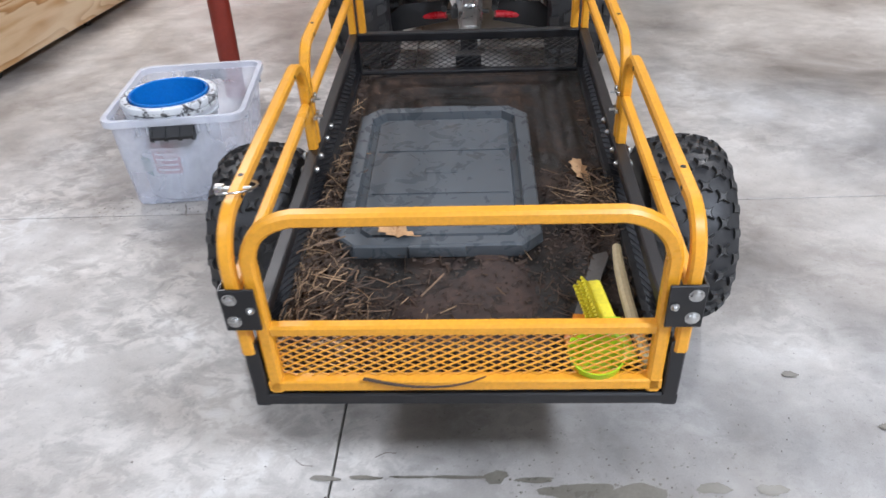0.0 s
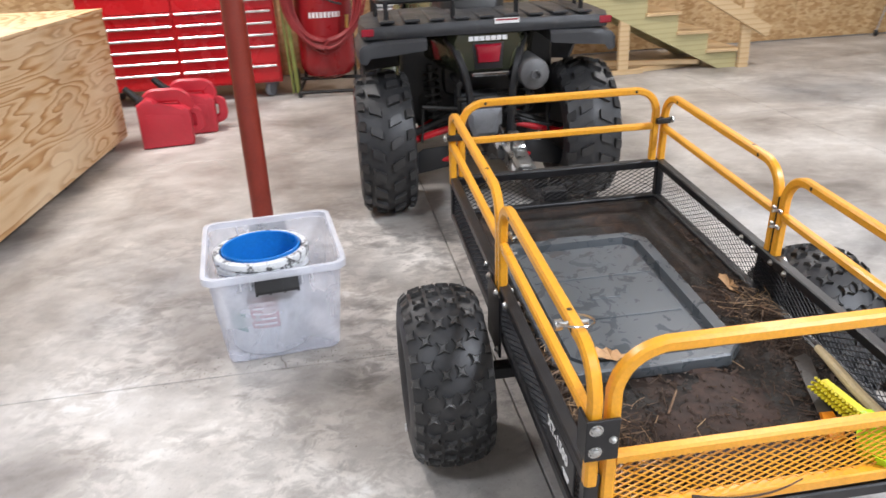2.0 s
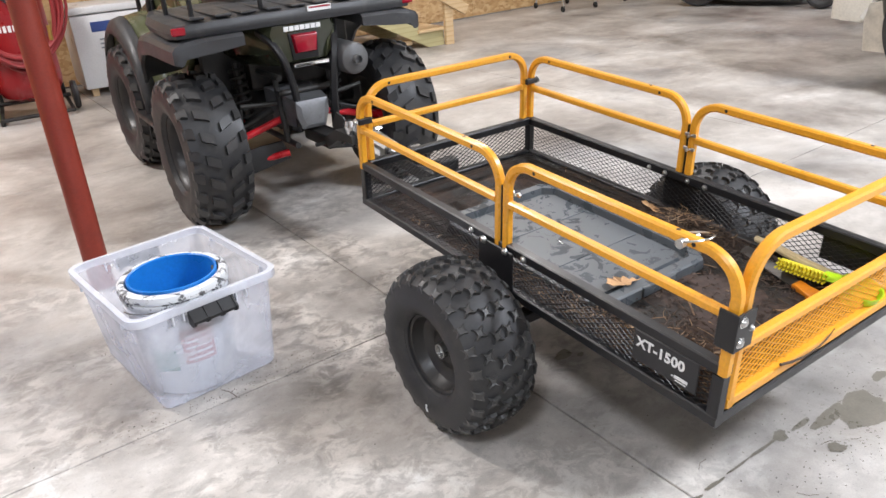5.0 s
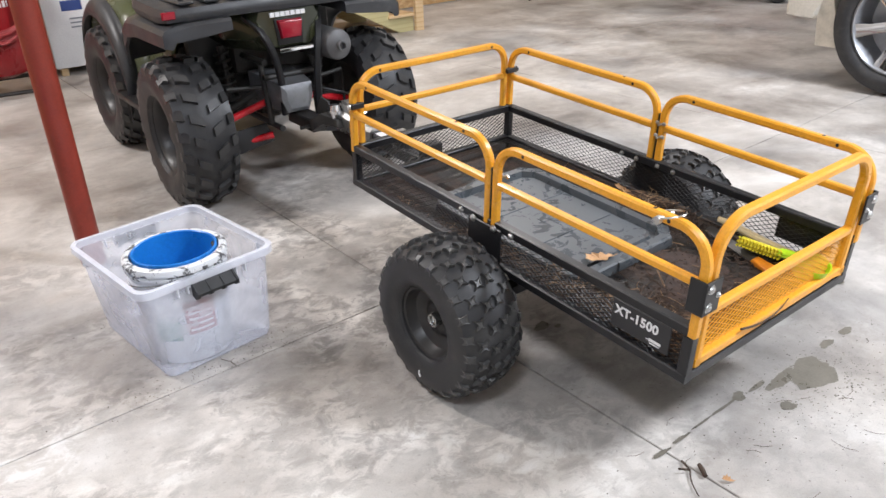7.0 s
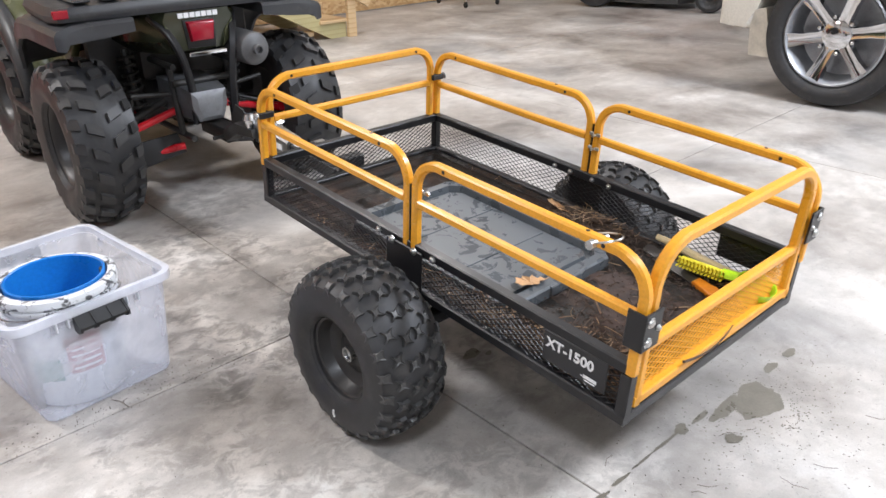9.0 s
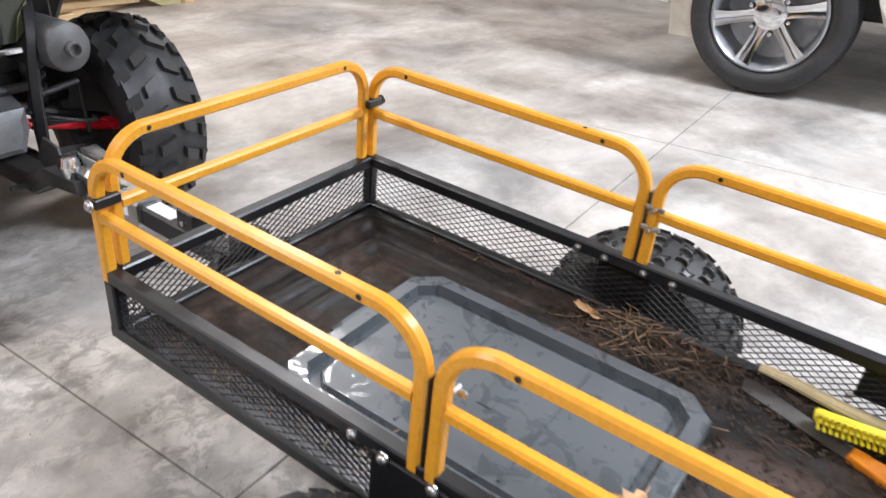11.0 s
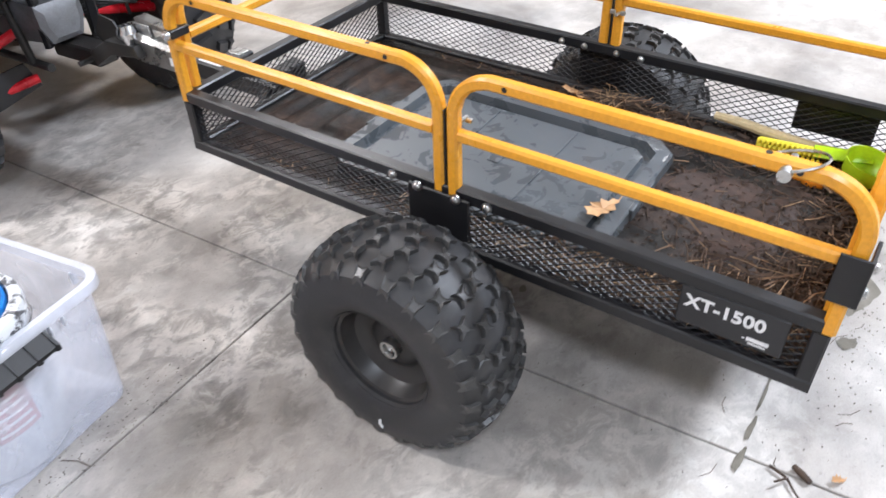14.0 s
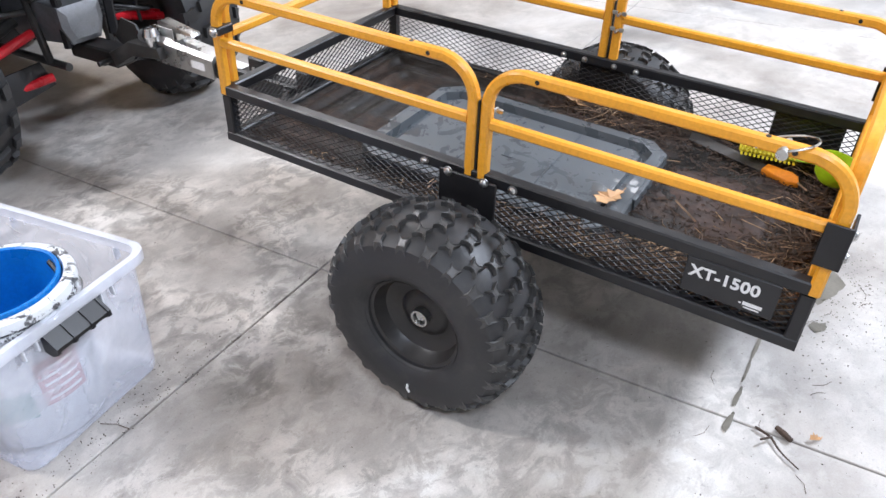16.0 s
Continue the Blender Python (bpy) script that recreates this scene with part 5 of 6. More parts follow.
# olive tail section with lamp
bm = B()
sec = []
for y, w0, w1, z0, z1 in ((-0.165, 0.085, 0.135, 0.60, 0.738), (-0.13, 0.10, 0.16, 0.585, 0.745), (0.05, 0.16, 0.24, 0.58, 0.75), (0.45, 0.2, 0.27, 0.56, 0.75)):
    sec.append([(-w0, y, z0), (-w1 * 0.95, y, z0 + 0.05), (-w1, y, z1 - 0.03), (-w1 * 0.9, y, z1), (w1 * 0.9, y, z1), (w1, y, z1 - 0.03), (w1 * 0.95, y, z0 + 0.05), (w0, y, z0)])
loft(bm, sec)
tail = part("tail_panel", bm, SHADEOLIVE, atv, "glossy olive tail bodywork with shade in its colour", 30)
bm = B()
sec = []
for y, w, z0, z1 in ((-0.168, 0.055, 0.628, 0.702), (-0.19, 0.05, 0.634, 0.696), (-0.193, 0.045, 0.64, 0.69)):
    sec.append([(-w * 0.8, y, z0), (w * 0.8, y, z0), (w, y, z1), (-w, y, z1)])
loft(bm, sec)
lamp_ = part("tail_lamp", bm, TAILRED, atv, "red tail lamp lens in black bezel")
bm = B()
prism(bm, [(-0.055, 0.606), (0.055, 0.606), (0.064, 0.706), (-0.064, 0.706)], "y", -0.172, -0.16, 0.003)
part("bezel", bm, BLACKPL, lamp_)
bm = B()
for k in range(7):
    x = -0.078 + k * 0.0228
    box(bm, x, x + 0.0185, -0.1715, -0.166, 0.714, 0.731)
part("badge_bars", bm, PAPERW, tail, "plain white badge marks")
# lighter olive corner pieces stand in for the glint on the gloss
for s in (-1, 1):
    bm = B()
    prism(bm, [(s * 0.085, 0.60), (s * 0.128, 0.64), (s * 0.134, 0.70), (s * 0.10, 0.66)], "y", -0.172, -0.15, 0.003)
    part("corner_glint", bm, GREEN, tail)

# added dark sheet: keeps the shaded gap under the tail from showing lit floor
bm = B()
box(bm, -0.34, 0.34, 0.13, 0.15, 0.34, 0.72, 0.01)
part("backing_panel", bm, BLACKPL, atv, "black backing panel added to block the view through")
# hoop, brackets, gear case
for s in (-1, 1):
    bm = B()
    sweep(bm, rounded([(s * 0.16, -0.1, 0.72), (s * 0.12, -0.20, 0.66), (s * 0.085, -0.215, 0.52), (s * 0.08, -0.20, 0.34)], 0.06, 5), sqr(0.03, 0.022, 0.005))
    part("bumper_tube", bm, BLACKST, atv, "black rear bumper tube")
bm = B()
box(bm, -0.075, 0.075, -0.222, -0.206, 0.585, 0.6, 0.003)
part("bumper_strip", bm, CHROME, atv, "bright strip below the lamp")
bm = B()
sec = []
for y, w, z0, z1 in ((-0.235, 0.05, 0.365, 0.435), (-0.225, 0.07, 0.35, 0.46), (-0.1, 0.085, 0.345, 0.48), (0.05, 0.09, 0.345, 0.485)):
    sec.append([(x - 0.028, y, z) for x, z in ((-w * 0.7, z0), (w * 0.7, z0), (w, (z0 + z1) / 2), (w, z1), (-w, z1), (-w, (z0 + z1) / 2))])
loft(bm, sec)
part("gear_case", bm, GEARM, atv, "grey cast aluminium gear case", 25)
TUBES = [((-0.13, -0.14, 0.485), (0.13, -0.14, 0.485))]
for s in (-1, 1):
    TUBES += [((s * 0.1, -0.2, 0.285), (s * 0.1, 0.7, 0.285)), ((s * 0.12, -0.15, 0.545), (s * 0.12, 0.8, 0.545)), ((s * 0.11, -0.12, 0.29), (s * 0.12, -0.1, 0.54)), ((s * 0.11, 0.2, 0.29), (s * 0.12, 0.25, 0.54))]
for a, b in TUBES:
    bm = B()
    rod(bm, a, b, 0.0125, 10)
    part("frame_tube", bm, GRIME, atv, "grimy black frame tube")
bm = B()
box(bm, -0.2, 0.2, 0.22, 0.95, 0.26, 0.60, 0.03, 2)
box(bm, -0.28, -0.1, 0.12, 0.7, 0.3, 0.48, 0.03, 2)
box(bm, -0.16, 0.24, 0.08, 0.5, 0.46, 0.62, 0.03, 2)
lathe(bm, [(0, 0), (0.1, 0), (0.11, 0.02), (0.11, 0.1), (0, 0.1)], 24, Matrix.Translation((-0.22, 0.35, 0.4)) @ pose(0, 0, 0, 0, -90, 0))
part("engine", bm, GRIME, atv, "dark oily engine and gearbox")
for s in (-1, 1):
    for (y0, y1, z0, z1) in ((-0.05, -0.03, 0.365, 0.285), (0.2, -0.02, 0.385, 0.29)):
        bm = B()
        rod(bm, (s * 0.1, y0, z0), (s * 0.39, y1, z1), 0.0145, 10)
        part("suspension_arm", bm, REDARM, atv, "red tubular suspension arm")
    bm = B()
    rod(bm, (s * 0.1, -0.09, 0.235), (s * 0.37, -0.01, 0.20), 0.014, 10)
    part("suspension_arm", bm, REDARM, atv)
    bm = B()
    prism(bm, [(s * 0.09, 0.205), (s * 0.36, 0.16), (s * 0.37, 0.21), (s * 0.28, 0.275), (s * 0.12, 0.285)], "y", -0.075, -0.065, 0.003)
    part("arm_guard", bm, BLACKPL, atv, "black plastic arm guard")
    bm = B()
    hel = [(s * (0.2 + 0.02 * t) + 0.030 * math.cos(t * 2 * math.pi * 7), 0.06 + 0.030 * math.sin(t * 2 * math.pi * 7), 0.36 + 0.22 * t) for t in np.linspace(0, 1, 90)]
    sweep(bm, hel, circ(0.006, 6))
    rod(bm, (s * 0.2, 0.06, 0.3), (s * 0.22, 0.06, 0.6), 0.014, 10)
    part("shock_absorber", bm, GRIME, atv, "dark coil-over shock absorber")
    bm = B()
    rod(bm, (s * 0.28, -0.06, 0.30), (s * 0.27, -0.07, 0.44), 0.006, 8)
    rod(bm, (s * 0.09, 0.02, 0.40), (s * 0.38, 0.01, 0.30), 0.016, 10)
    rod(bm, (s * 0.11, -0.1, 0.44), (s * 0.27, -0.07, 0.45), 0.009, 8)
    part("axle_shaft", bm, GRIME, atv)
bm = B()
lathe(bm, [(0, -0.004), (0.012, -0.004), (0.014, -0.022), (0.018, -0.022), (0.019, 0.0), (0.045, 0.004), (0.057, 0.012), (0.062, 0.026), (0.062, 0.34), (0.05, 0.36), (0, 0.36)], 28, Matrix.Translation((0.172, -0.27, 0.588)) @ pose(0, 0, 0, -90, 0, 0))
part("muffler", bm, worn("sooty_muffler_steel", (0.14, 0.14, 0.142), 0.55, 0.5, 0.2, 14, 150, 0.15, (0.05, 0.045, 0.04), 0.3), atv, "dull grey muffler can")
# hitch: receiver and ball mount
bm = B()
box(bm, -0.035, 0.035, -0.35, -0.12, 0.285, 0.335, 0.005)
prism(bm, [(-0.36, 0.295), (-0.34, 0.335), (-0.45, 0.385), (-0.58, 0.385), (-0.59, 0.355), (-0.46, 0.35)], "x", -0.045, 0.02, 0.004)
rod(bm, (-0.08, -0.33, 0.31), (0.08, -0.33, 0.31), 0.008, 8)
hitch = part("ball_mount", bm, GRIME, atv, "rusty steel ball mount")
bm = B()
lathe(bm, [(0, 0.055), (0.018, 0.05), (0.025, 0.03), (0.018, 0.01), (0.013, 0.0), (0.013, -0.03), (0, -0.03)], 20, Matrix.Translation((-0.03, -0.55, 0.385)))
part("hitch_ball", bm, CHROME, hitch, "chrome hitch ball")
bm = B()
prism(bm, [(-0.40, 0.31), (-0.33, 0.37), (-0.38, 0.43), (-0.44, 0.42), (-0.47, 0.36)], "x", 0.0, 0.006)
part("safety_plate", bm, GRIME, hitch)
bm = B()
for k in range(3):
    sweep(bm, rounded([(0.08, -0.15, 0.38 + 0.02 * k), (0.16, -0.22 - 0.01 * k, 0.40), (0.26, -0.17, 0.36), (0.3, -0.06, 0.34)], 0.06, 4), circ(0.005, 6))
part("cable", bm, BLACKPL, atv, "loose black cable bundle")

# seat, tank, front end
bm = B()
sec = []
for y, w, z0, z1 in ((0.16, 0.10, 0.79, 0.82), (0.2, 0.135, 0.785, 0.90), (0.34, 0.15, 0.78, 0.915), (0.6, 0.14, 0.76, 0.875), (0.85, 0.115, 0.76, 0.89), (0.95, 0.09, 0.77, 0.92)):
    sec.append([(-w, y, z0), (-w * 1.03, y, (z0 + z1) / 2), (-w * 0.85, y, z1 - 0.012), (-w * 0.45, y, z1), (w * 0.45, y, z1), (w * 0.85, y, z1 - 0.012), (w * 1.03, y, (z0 + z1) / 2), (w, y, z0)])
loft(bm, sec)
seat = part("seat", bm, SEATM, atv, "black vinyl bench seat", 45)
bm = B()
for k in range(4):
    box(bm, -0.05 + k * 0.028, -0.03 + k * 0.028, 0.195, 0.2, 0.845, 0.862)
part("seat_badge", bm, PAPERW, seat, "plain white badge marks")
bm = B()
sec = []
for y, w, z0, z1 in ((0.45, 0.26, 0.6, 0.76), (0.7, 0.2, 0.55, 0.80), (0.92, 0.19, 0.55, 0.9), (1.1, 0.24, 0.55, 0.86), (1.35, 0.26, 0.55, 0.78), (1.5, 0.2, 0.55, 0.70)):
    sec.append([(-w, y, z0), (-w, y, z1 - 0.06), (-w * 0.7, y, z1), (w * 0.7, y, z1), (w, y, z1 - 0.06), (w, y, z0)])
loft(bm, sec)
part("front_body", bm, GREEN, atv, "glossy olive green front bodywork", 35)
for s in (-1, 1):
    for nm, mat_, xs_ in (("front_fender", GREEN, ((0.22, 0.03), (0.32, 0.025), (0.415, 0.008))), ("fender_flare", CHARCOAL, ((0.405, 0.016), (0.448, 0.004), (0.47, -0.03), (0.473, -0.06)))):
        bm = B()
        rows = [[(s * x, 1.11 + 0.40 * math.cos(radians(a)), 0.34 + dz + 0.37 * math.sin(radians(a))) for a in np.linspace(15, 192, 15)] for x, dz in xs_]
        vs = [[bm.verts.new(p) for p in r] for r in rows]
        for a, b in zip(vs, vs[1:]):
            for i in range(14):
                bm.faces.new((a[i], a[i + 1], b[i + 1], b[i]))
        f = part(nm, bm, mat_, atv, "olive front fender" if nm == "front_fender" else "charcoal fender edge and mud flap", 60)
        so = f.modifiers.new("wall", "SOLIDIFY")
        so.thickness = 0.006
    bm = B()
    rows = [[bm.verts.new((s * x, 1.11 + 0.409 * math.cos(radians(a)), 0.374 + 0.379 * math.sin(radians(a)))) for a in (136, 144, 152, 160)] for x in (0.25, 0.37)]
    for i in range(3):
        bm.faces.new((rows[0][i], rows[0][i + 1], rows[1][i + 1], rows[1][i]))
    part("notice", bm, PAPERW, atv, "white printed notice sticker", 60)
    bm = B()
    prism(bm, [(0.30, 0.60), (0.62, 0.34), (0.95, 0.34), (0.90, 0.50), (0.78, 0.74), (0.62, 0.80), (0.36, 0.76)], "x", min(s * 0.30, s * 0.335), max(s * 0.30, s * 0.335), 0.008)
    sp = part("side_panel", bm, GREEN, atv, "olive green side panel")
    bm = B()
    box(bm, min(s * 0.2, s * 0.5), max(s * 0.2, s * 0.5), 0.38, 0.84, 0.30, 0.325, 0.006)
    part("footwell", bm, BLACKPL, atv, "black ribbed footwell")
bm = B()
sweep(bm, rounded([(-0.4, 0.86, 1.0), (-0.22, 0.95, 1.02), (-0.1, 1.02, 0.96), (0.1, 1.02, 0.96), (0.22, 0.95, 1.02), (0.4, 0.86, 1.0)], 0.05, 4), circ(0.012, 10))
box(bm, -0.1, 0.1, 0.95, 1.08, 0.88, 0.99, 0.02, 2)
part("handlebar", bm, BLACKPL, atv, "black handlebar and pod")
bm = B()
sweep(bm, rounded([(-0.42, 1.02, 0.84), (-0.43, 1.5, 0.83), (0.43, 1.5, 0.83), (0.42, 1.02, 0.84), (-0.42, 1.02, 0.84)], 0.05, 4), circ(0.012, 8))
frack = part("front_rack", bm, BLACKST, atv, "black tubular front rack")
for k in range(6):
    x = -0.3 + k * 0.12
    bm = B()
    rod(bm, (x, 1.02, 0.835), (x, 1.5, 0.825), 0.008, 8)
    part("rack_bar", bm, BLACKST, frack)
for x in (-0.25, 0.25):
    for y, z0, z1 in ((1.1, 0.70, 0.84), (1.4, 0.66, 0.83)):
        bm = B()
        rod(bm, (x, y, z0), (x, y, z1), 0.012, 8)
        part("rack_stay", bm, BLACKST, frack)

# ---------- along the back wall ----------
PULL = worn("brushed_aluminium", (0.72, 0.72, 0.73), 0.25, 0.9, 0.06, 10, 200, 0.03)
chest = thing("tool_chest", "wide glossy red steel tool chest with full-width pulls on casters", "tool chest", pose(-2.45, 5.12, 0))
CW_, CD_, Z0, Z1 = 1.40, 0.46, 0.115, 1.0
bm = B()
box(bm, 0, CW_, 0.012, CD_, Z0, Z1, 0.006)
part("cabinet", bm, TOOLRED, chest, smooth=0)
cols = [(0.015, 0.66), (0.672, 1.022), (1.034, 1.385)]
hts = [[0.12, 0.175] + [0.085] * 5 + [0.12], [0.12, 0.175] + [0.085] * 5 + [0.12], [0.13] + [0.085] * 5 + [0.15, 0.135]]
for (x0, x1), hh in zip(cols, hts):
    z = Z1 - 0.045
    tot = sum(hh)
    k = (z - Z0 - 0.012 - 0.006 * len(hh)) / tot
    for h in hh:
        h *= k
        bm = B()
        box(bm, x0, x1, -0.003, 0.014, z - h, z, 0.0025)
        d = part("drawer", bm, TOOLRED, chest, smooth=0)
        bm = B()
        sweep(bm, [(x0 + 0.012, -0.012, z - 0.014), (x1 - 0.012, -0.012, z - 0.014)], [(0.011, -0.007), (0.013, 0.003), (0.008, 0.009), (-0.012, 0.009), (-0.012, 0.004), (0.004, 0.003)], (0, 0, 1))
        part("pull", bm, PULL, d, "brushed aluminium full-width pull")
        z -= h + 0.006
for x in (0.1, 0.72, 1.3):
    for y in (0.08, 0.38):
        bm = B()
        lathe(bm, [(0, -0.02), (0.048, -0.02), (0.052, -0.012), (0.052, 0.012), (0.048, 0.02), (0, 0.02)], 20, Matrix.Translation((x, y, 0.0535)) @ pose(0, 0, 0, 90, 0, 60))
        box(bm, x - 0.03, x + 0.03, y - 0.03, y + 0.03, 0.1, 0.114, 0.003)
        rod(bm, (x, y, 0.05), (x, y, 0.11), 0.014, 8)
        part("caster", bm, GREYPL, chest, "grey swivel caster")

# upright compressor with hose coil
comp = thing("air_compressor", "upright red air compressor hung with a coiled red hose", "air compressor", pose(-0.69, 5.2, 0, 0, 0, -6) @ Matrix.Scale(1.16, 4))
bm = B()
lathe(bm, [(0, 0.10), (0.09, 0.105), (0.15, 0.13), (0.178, 0.18), (0.182, 0.22), (0.182, 0.66), (0.178, 0.70), (0.15, 0.75), (0.09, 0.775), (0, 0.78)], 40)
part("tank", bm, TANKRED, comp, "red pressure tank with pale badge")
bm = B()
rows = []
for z in (0.50, 0.535):
    rows.append([bm.verts.new((0.1835 * math.cos(a), 0.1835 * math.sin(a), z)) for a in np.linspace(radians(-115), radians(-50), 26)])
for i in range(25):
    if i % 3 != 2:
        bm.faces.new((rows[0][i], rows[0][i + 1], rows[1][i + 1], rows[1][i]))
part("badge_bars", bm, PAPERW, comp, "plain white badge marks")
bm = B()
for s in (-1, 1):
    rod(bm, (s * 0.19, -0.16, 0.03), (s * 0.17, 0.10, 0.09), 0.011, 8)
    rod(bm, (s * 0.17, 0.08, 0.09), (s * 0.17, 0.1, 0.95), 0.011, 8)
rod(bm, (-0.19, -0.16, 0.03), (0.19, -0.16, 0.03), 0.011, 8)
rod(bm, (-0.2, 0.02, 0.09), (0.2, 0.02, 0.09), 0.012, 8)
rod(bm, (-0.19, -0.16, 0.0), (-0.19, -0.16, 0.035), 0.013, 8)
part("stand", bm, GRIME, comp, "dark steel stand")
for s in (-1, 1):
    bm = B()
    lathe(bm, [(0, -0.018), (0.06, -0.018), (0.078, -0.016), (0.085, 0), (0.078, 0.016), (0.06, 0.018), (0, 0.018)], 24, Matrix.Translation((s * 0.225, 0.02, 0.086)) @ pose(0, 0, 0, 0, 90, 0))
    part("wheel", bm, RUBBER, comp)
bm = B()
box(bm, -0.13, 0.13, -0.12, 0.12, 0.79, 0.93, 0.02, 2)
lathe(bm, [(0, -0.03), (0.1, -0.03), (0.11, 0.0), (0.1, 0.04), (0, 0.04)], 24, Matrix.Translation((-0.1, -0.06, 0.86)) @ pose(0, 0, 0, 90, 0, 0))
for s in (-0.05, 0.05):
    rod(bm, (s, -0.05, 0.76), (s, -0.05, 0.80), 0.02, 8)
part("pump", bm, GRIME, comp, "dark pump and motor")
bm = B()
sweep(bm, rounded([(-0.1, -0.1, 0.85), (-0.05, -0.205, 0.70), (0.06, -0.205, 0.6), (0.14, -0.2, 0.58)], 0.08, 5), circ(0.007, 7))
part("cord", bm, BLACKPL, comp, "black power cord")
bm = B()
rg = random.Random(13)
hose_pts = []
for k in range(15):
    R0 = 0.23 + rg.uniform(-0.02, 0.02)
    zc = 0.58 + rg.uniform(-0.03, 0.03)
    yy = -0.20 - 0.012 * (k % 4) + rg.uniform(-0.004, 0.004)
    H = 0.30 + rg.uniform(-0.05, 0.06)
    hose_pts += [(R0 * math.sin(a) * (1 + 0.1 * math.sin(a + k)) + 0.02, yy + 0.05 * abs(math.sin(a)), zc - H * math.cos(a) + 0.06) for a in np.linspace(0.08, 2 * math.pi - 0.08, 38)]
sweep(bm, hose_pts, circ(0.0085, 7))
part("hose", bm, HOSE, comp, "coiled red rubber air hose")
bm = B()
rod(bm, (0.17, -0.24, 0.52), (0.165, -0.245, 0.44), 0.011, 8)
part("hose_coupling", bm, worn("brass", (0.62, 0.43, 0.14), 0.3, 1.0, 0.1), comp, "brass hose coupling")

# strap hanging beside the chest
bm = B()
sweep(bm, rounded([(-0.95, 5.5, 1.1), (-0.97, 5.19, 0.7), (-0.95, 5.12, 0.3), (-0.94, 5.11, 0.02)], 0.1, 5), sqr(0.03, 0.012, 0.003))
sweep(bm, rounded([(-0.98, 5.5, 1.1), (-1.005, 5.21, 0.72), (-0.99, 5.15, 0.3), (-0.975, 5.14, 0.02)], 0.1, 5), sqr(0.018, 0.012, 0.003))
solid("yellow_strap", bm, CROCUS, "olive-yellow webbing strap hanging to the floor beside the chest", "strap")

# white freezer chest behind the quad
fr = thing("chest_freezer", "white enamel chest freezer with papers and bottles on top", "freezer", pose(-0.30, 5.46, 0, 0, 0, -3))
bm = B()
box(bm, 0, 0.82, 0, 0.5, 0.06, 0.58, 0.012, 2)
part("body", bm, WHITE, fr)
bm = B()
box(bm, -0.006, 0.826, -0.008, 0.508, 0.588, 0.64, 0.014, 2)
part("lid", bm, WHITE, fr)
bm = B()
box(bm, 0.13, 0.27, -0.004, 0.0, 0.46, 0.53, 0.001)
part("badge", bm, BLUEPR, fr, "navy badge label")
bm = B()
for k in range(3):
    box(bm, 0.17, 0.31, -0.004, 0.0, 0.40 - k * 0.03, 0.41 - k * 0.03)
part("print_bar", bm, GREYPL, fr)
for x in (0.06, 0.76):
    for y in (0.06, 0.44):
        bm = B()
        box(bm, x - 0.025, x + 0.025, y - 0.025, y + 0.025, 0.0, 0.06, 0.003)
        part("foot", bm, LUMBER, fr, "wooden block foot")
jug = thing("water_jug", "clear bluish plastic jug standing on the freezer", "jug", pose(0.22, 5.76, 0.641))
bm = B()
lathe(bm, [(0, 0), (0.07, 0.0), (0.075, 0.01), (0.075, 0.14), (0.05, 0.2), (0.02, 0.225), (0.02, 0.25), (0, 0.25)], 24)
part("body", bm, CLEAR, jug)
bm = B()
lathe(bm, [(0, 0.25), (0.023, 0.25), (0.023, 0.27), (0, 0.272)], 16)
part("cap", bm, BLUE, jug)

# timber stairs against the wall
stairs = thing("stairs", "new timber stairs with treated stringers and a plain handrail", "stairs", pose(-0.03, 0.36, 0))
tagged(stairs, kind="structure")
SX, RUN, RISE = 2.62, 0.262, 0.155
NST = 10
for y0 in (4.60, 5.38):
    bm = B()
    o = [(SX, 0.0)]
    for k in range(NST):
        o.append((SX - k * RUN, (k + 1) * RISE - 0.026))
        o.append((SX - (k + 1) * RUN, (k + 1) * RISE - 0.026))
    o += [(SX - NST * RUN, NST * RISE - 0.31), (SX - 0.16, 0.0)]
    prism(bm, o, "y", y0, y0 + 0.038)
    part("stringer", bm, TREATED, stairs, "greenish treated lumber stringer", 0)
for k in range(NST):
    x1 = SX - k * RUN
    bm = B()
    box(bm, x1 - RUN - 0.01, x1 + 0.02, 4.575, 5.43, (k + 1) * RISE - 0.025, (k + 1) * RISE, 0.003)
    part("tread", bm, LUMBER, stairs, smooth=0)
for x, y, h in ((2.655, 4.565, 0.92), (1.66, 4.62, 1.6)):
    bm = B()
    box(bm, x - 0.042, x + 0.042, y - 0.019, y + 0.019, 0, h, 0.003)
    part("post", bm, LUMBER, stairs, smooth=0)
bm = B()
sweep(bm, [(2.83, 4.535, 0.275), (0.6, 4.535, 1.56)], sqr(0.09, 0.038, 0.004), (0, 1, 0))
part("handrail", bm, LUMBER, stairs, smooth=0)
for k, (x, y, a, L, w, h, z) in enumerate(((1.85, 4.78, 12, 0.9, 0.089, 0.038, 0), (1.98, 4.88, 4, 0.8, 0.089, 0.038, 0), (1.75, 4.98, -8, 1.1, 0.089, 0.038, 0), (1.9, 4.82, -14, 0.8, 0.06, 0.038, 0.039), (2.2, 5.0, 20, 0.55, 0.14, 0.02, 0), (1.55, 4.7, 3, 0.5, 0.089, 0.038, 0))):
    bm = B()
    box(bm, -L / 2, L / 2, -w / 2, w / 2, 0, h, 0.002)
    o = solid("lumber_offcut", bm, LUMBER, "short sawn lumber offcut lying under the stairs", "lumber", "", 0, "offcuts under the stairs")
    o.matrix_world = pose(x, y + 0.3, z + 0.0005, 0, 0, a)


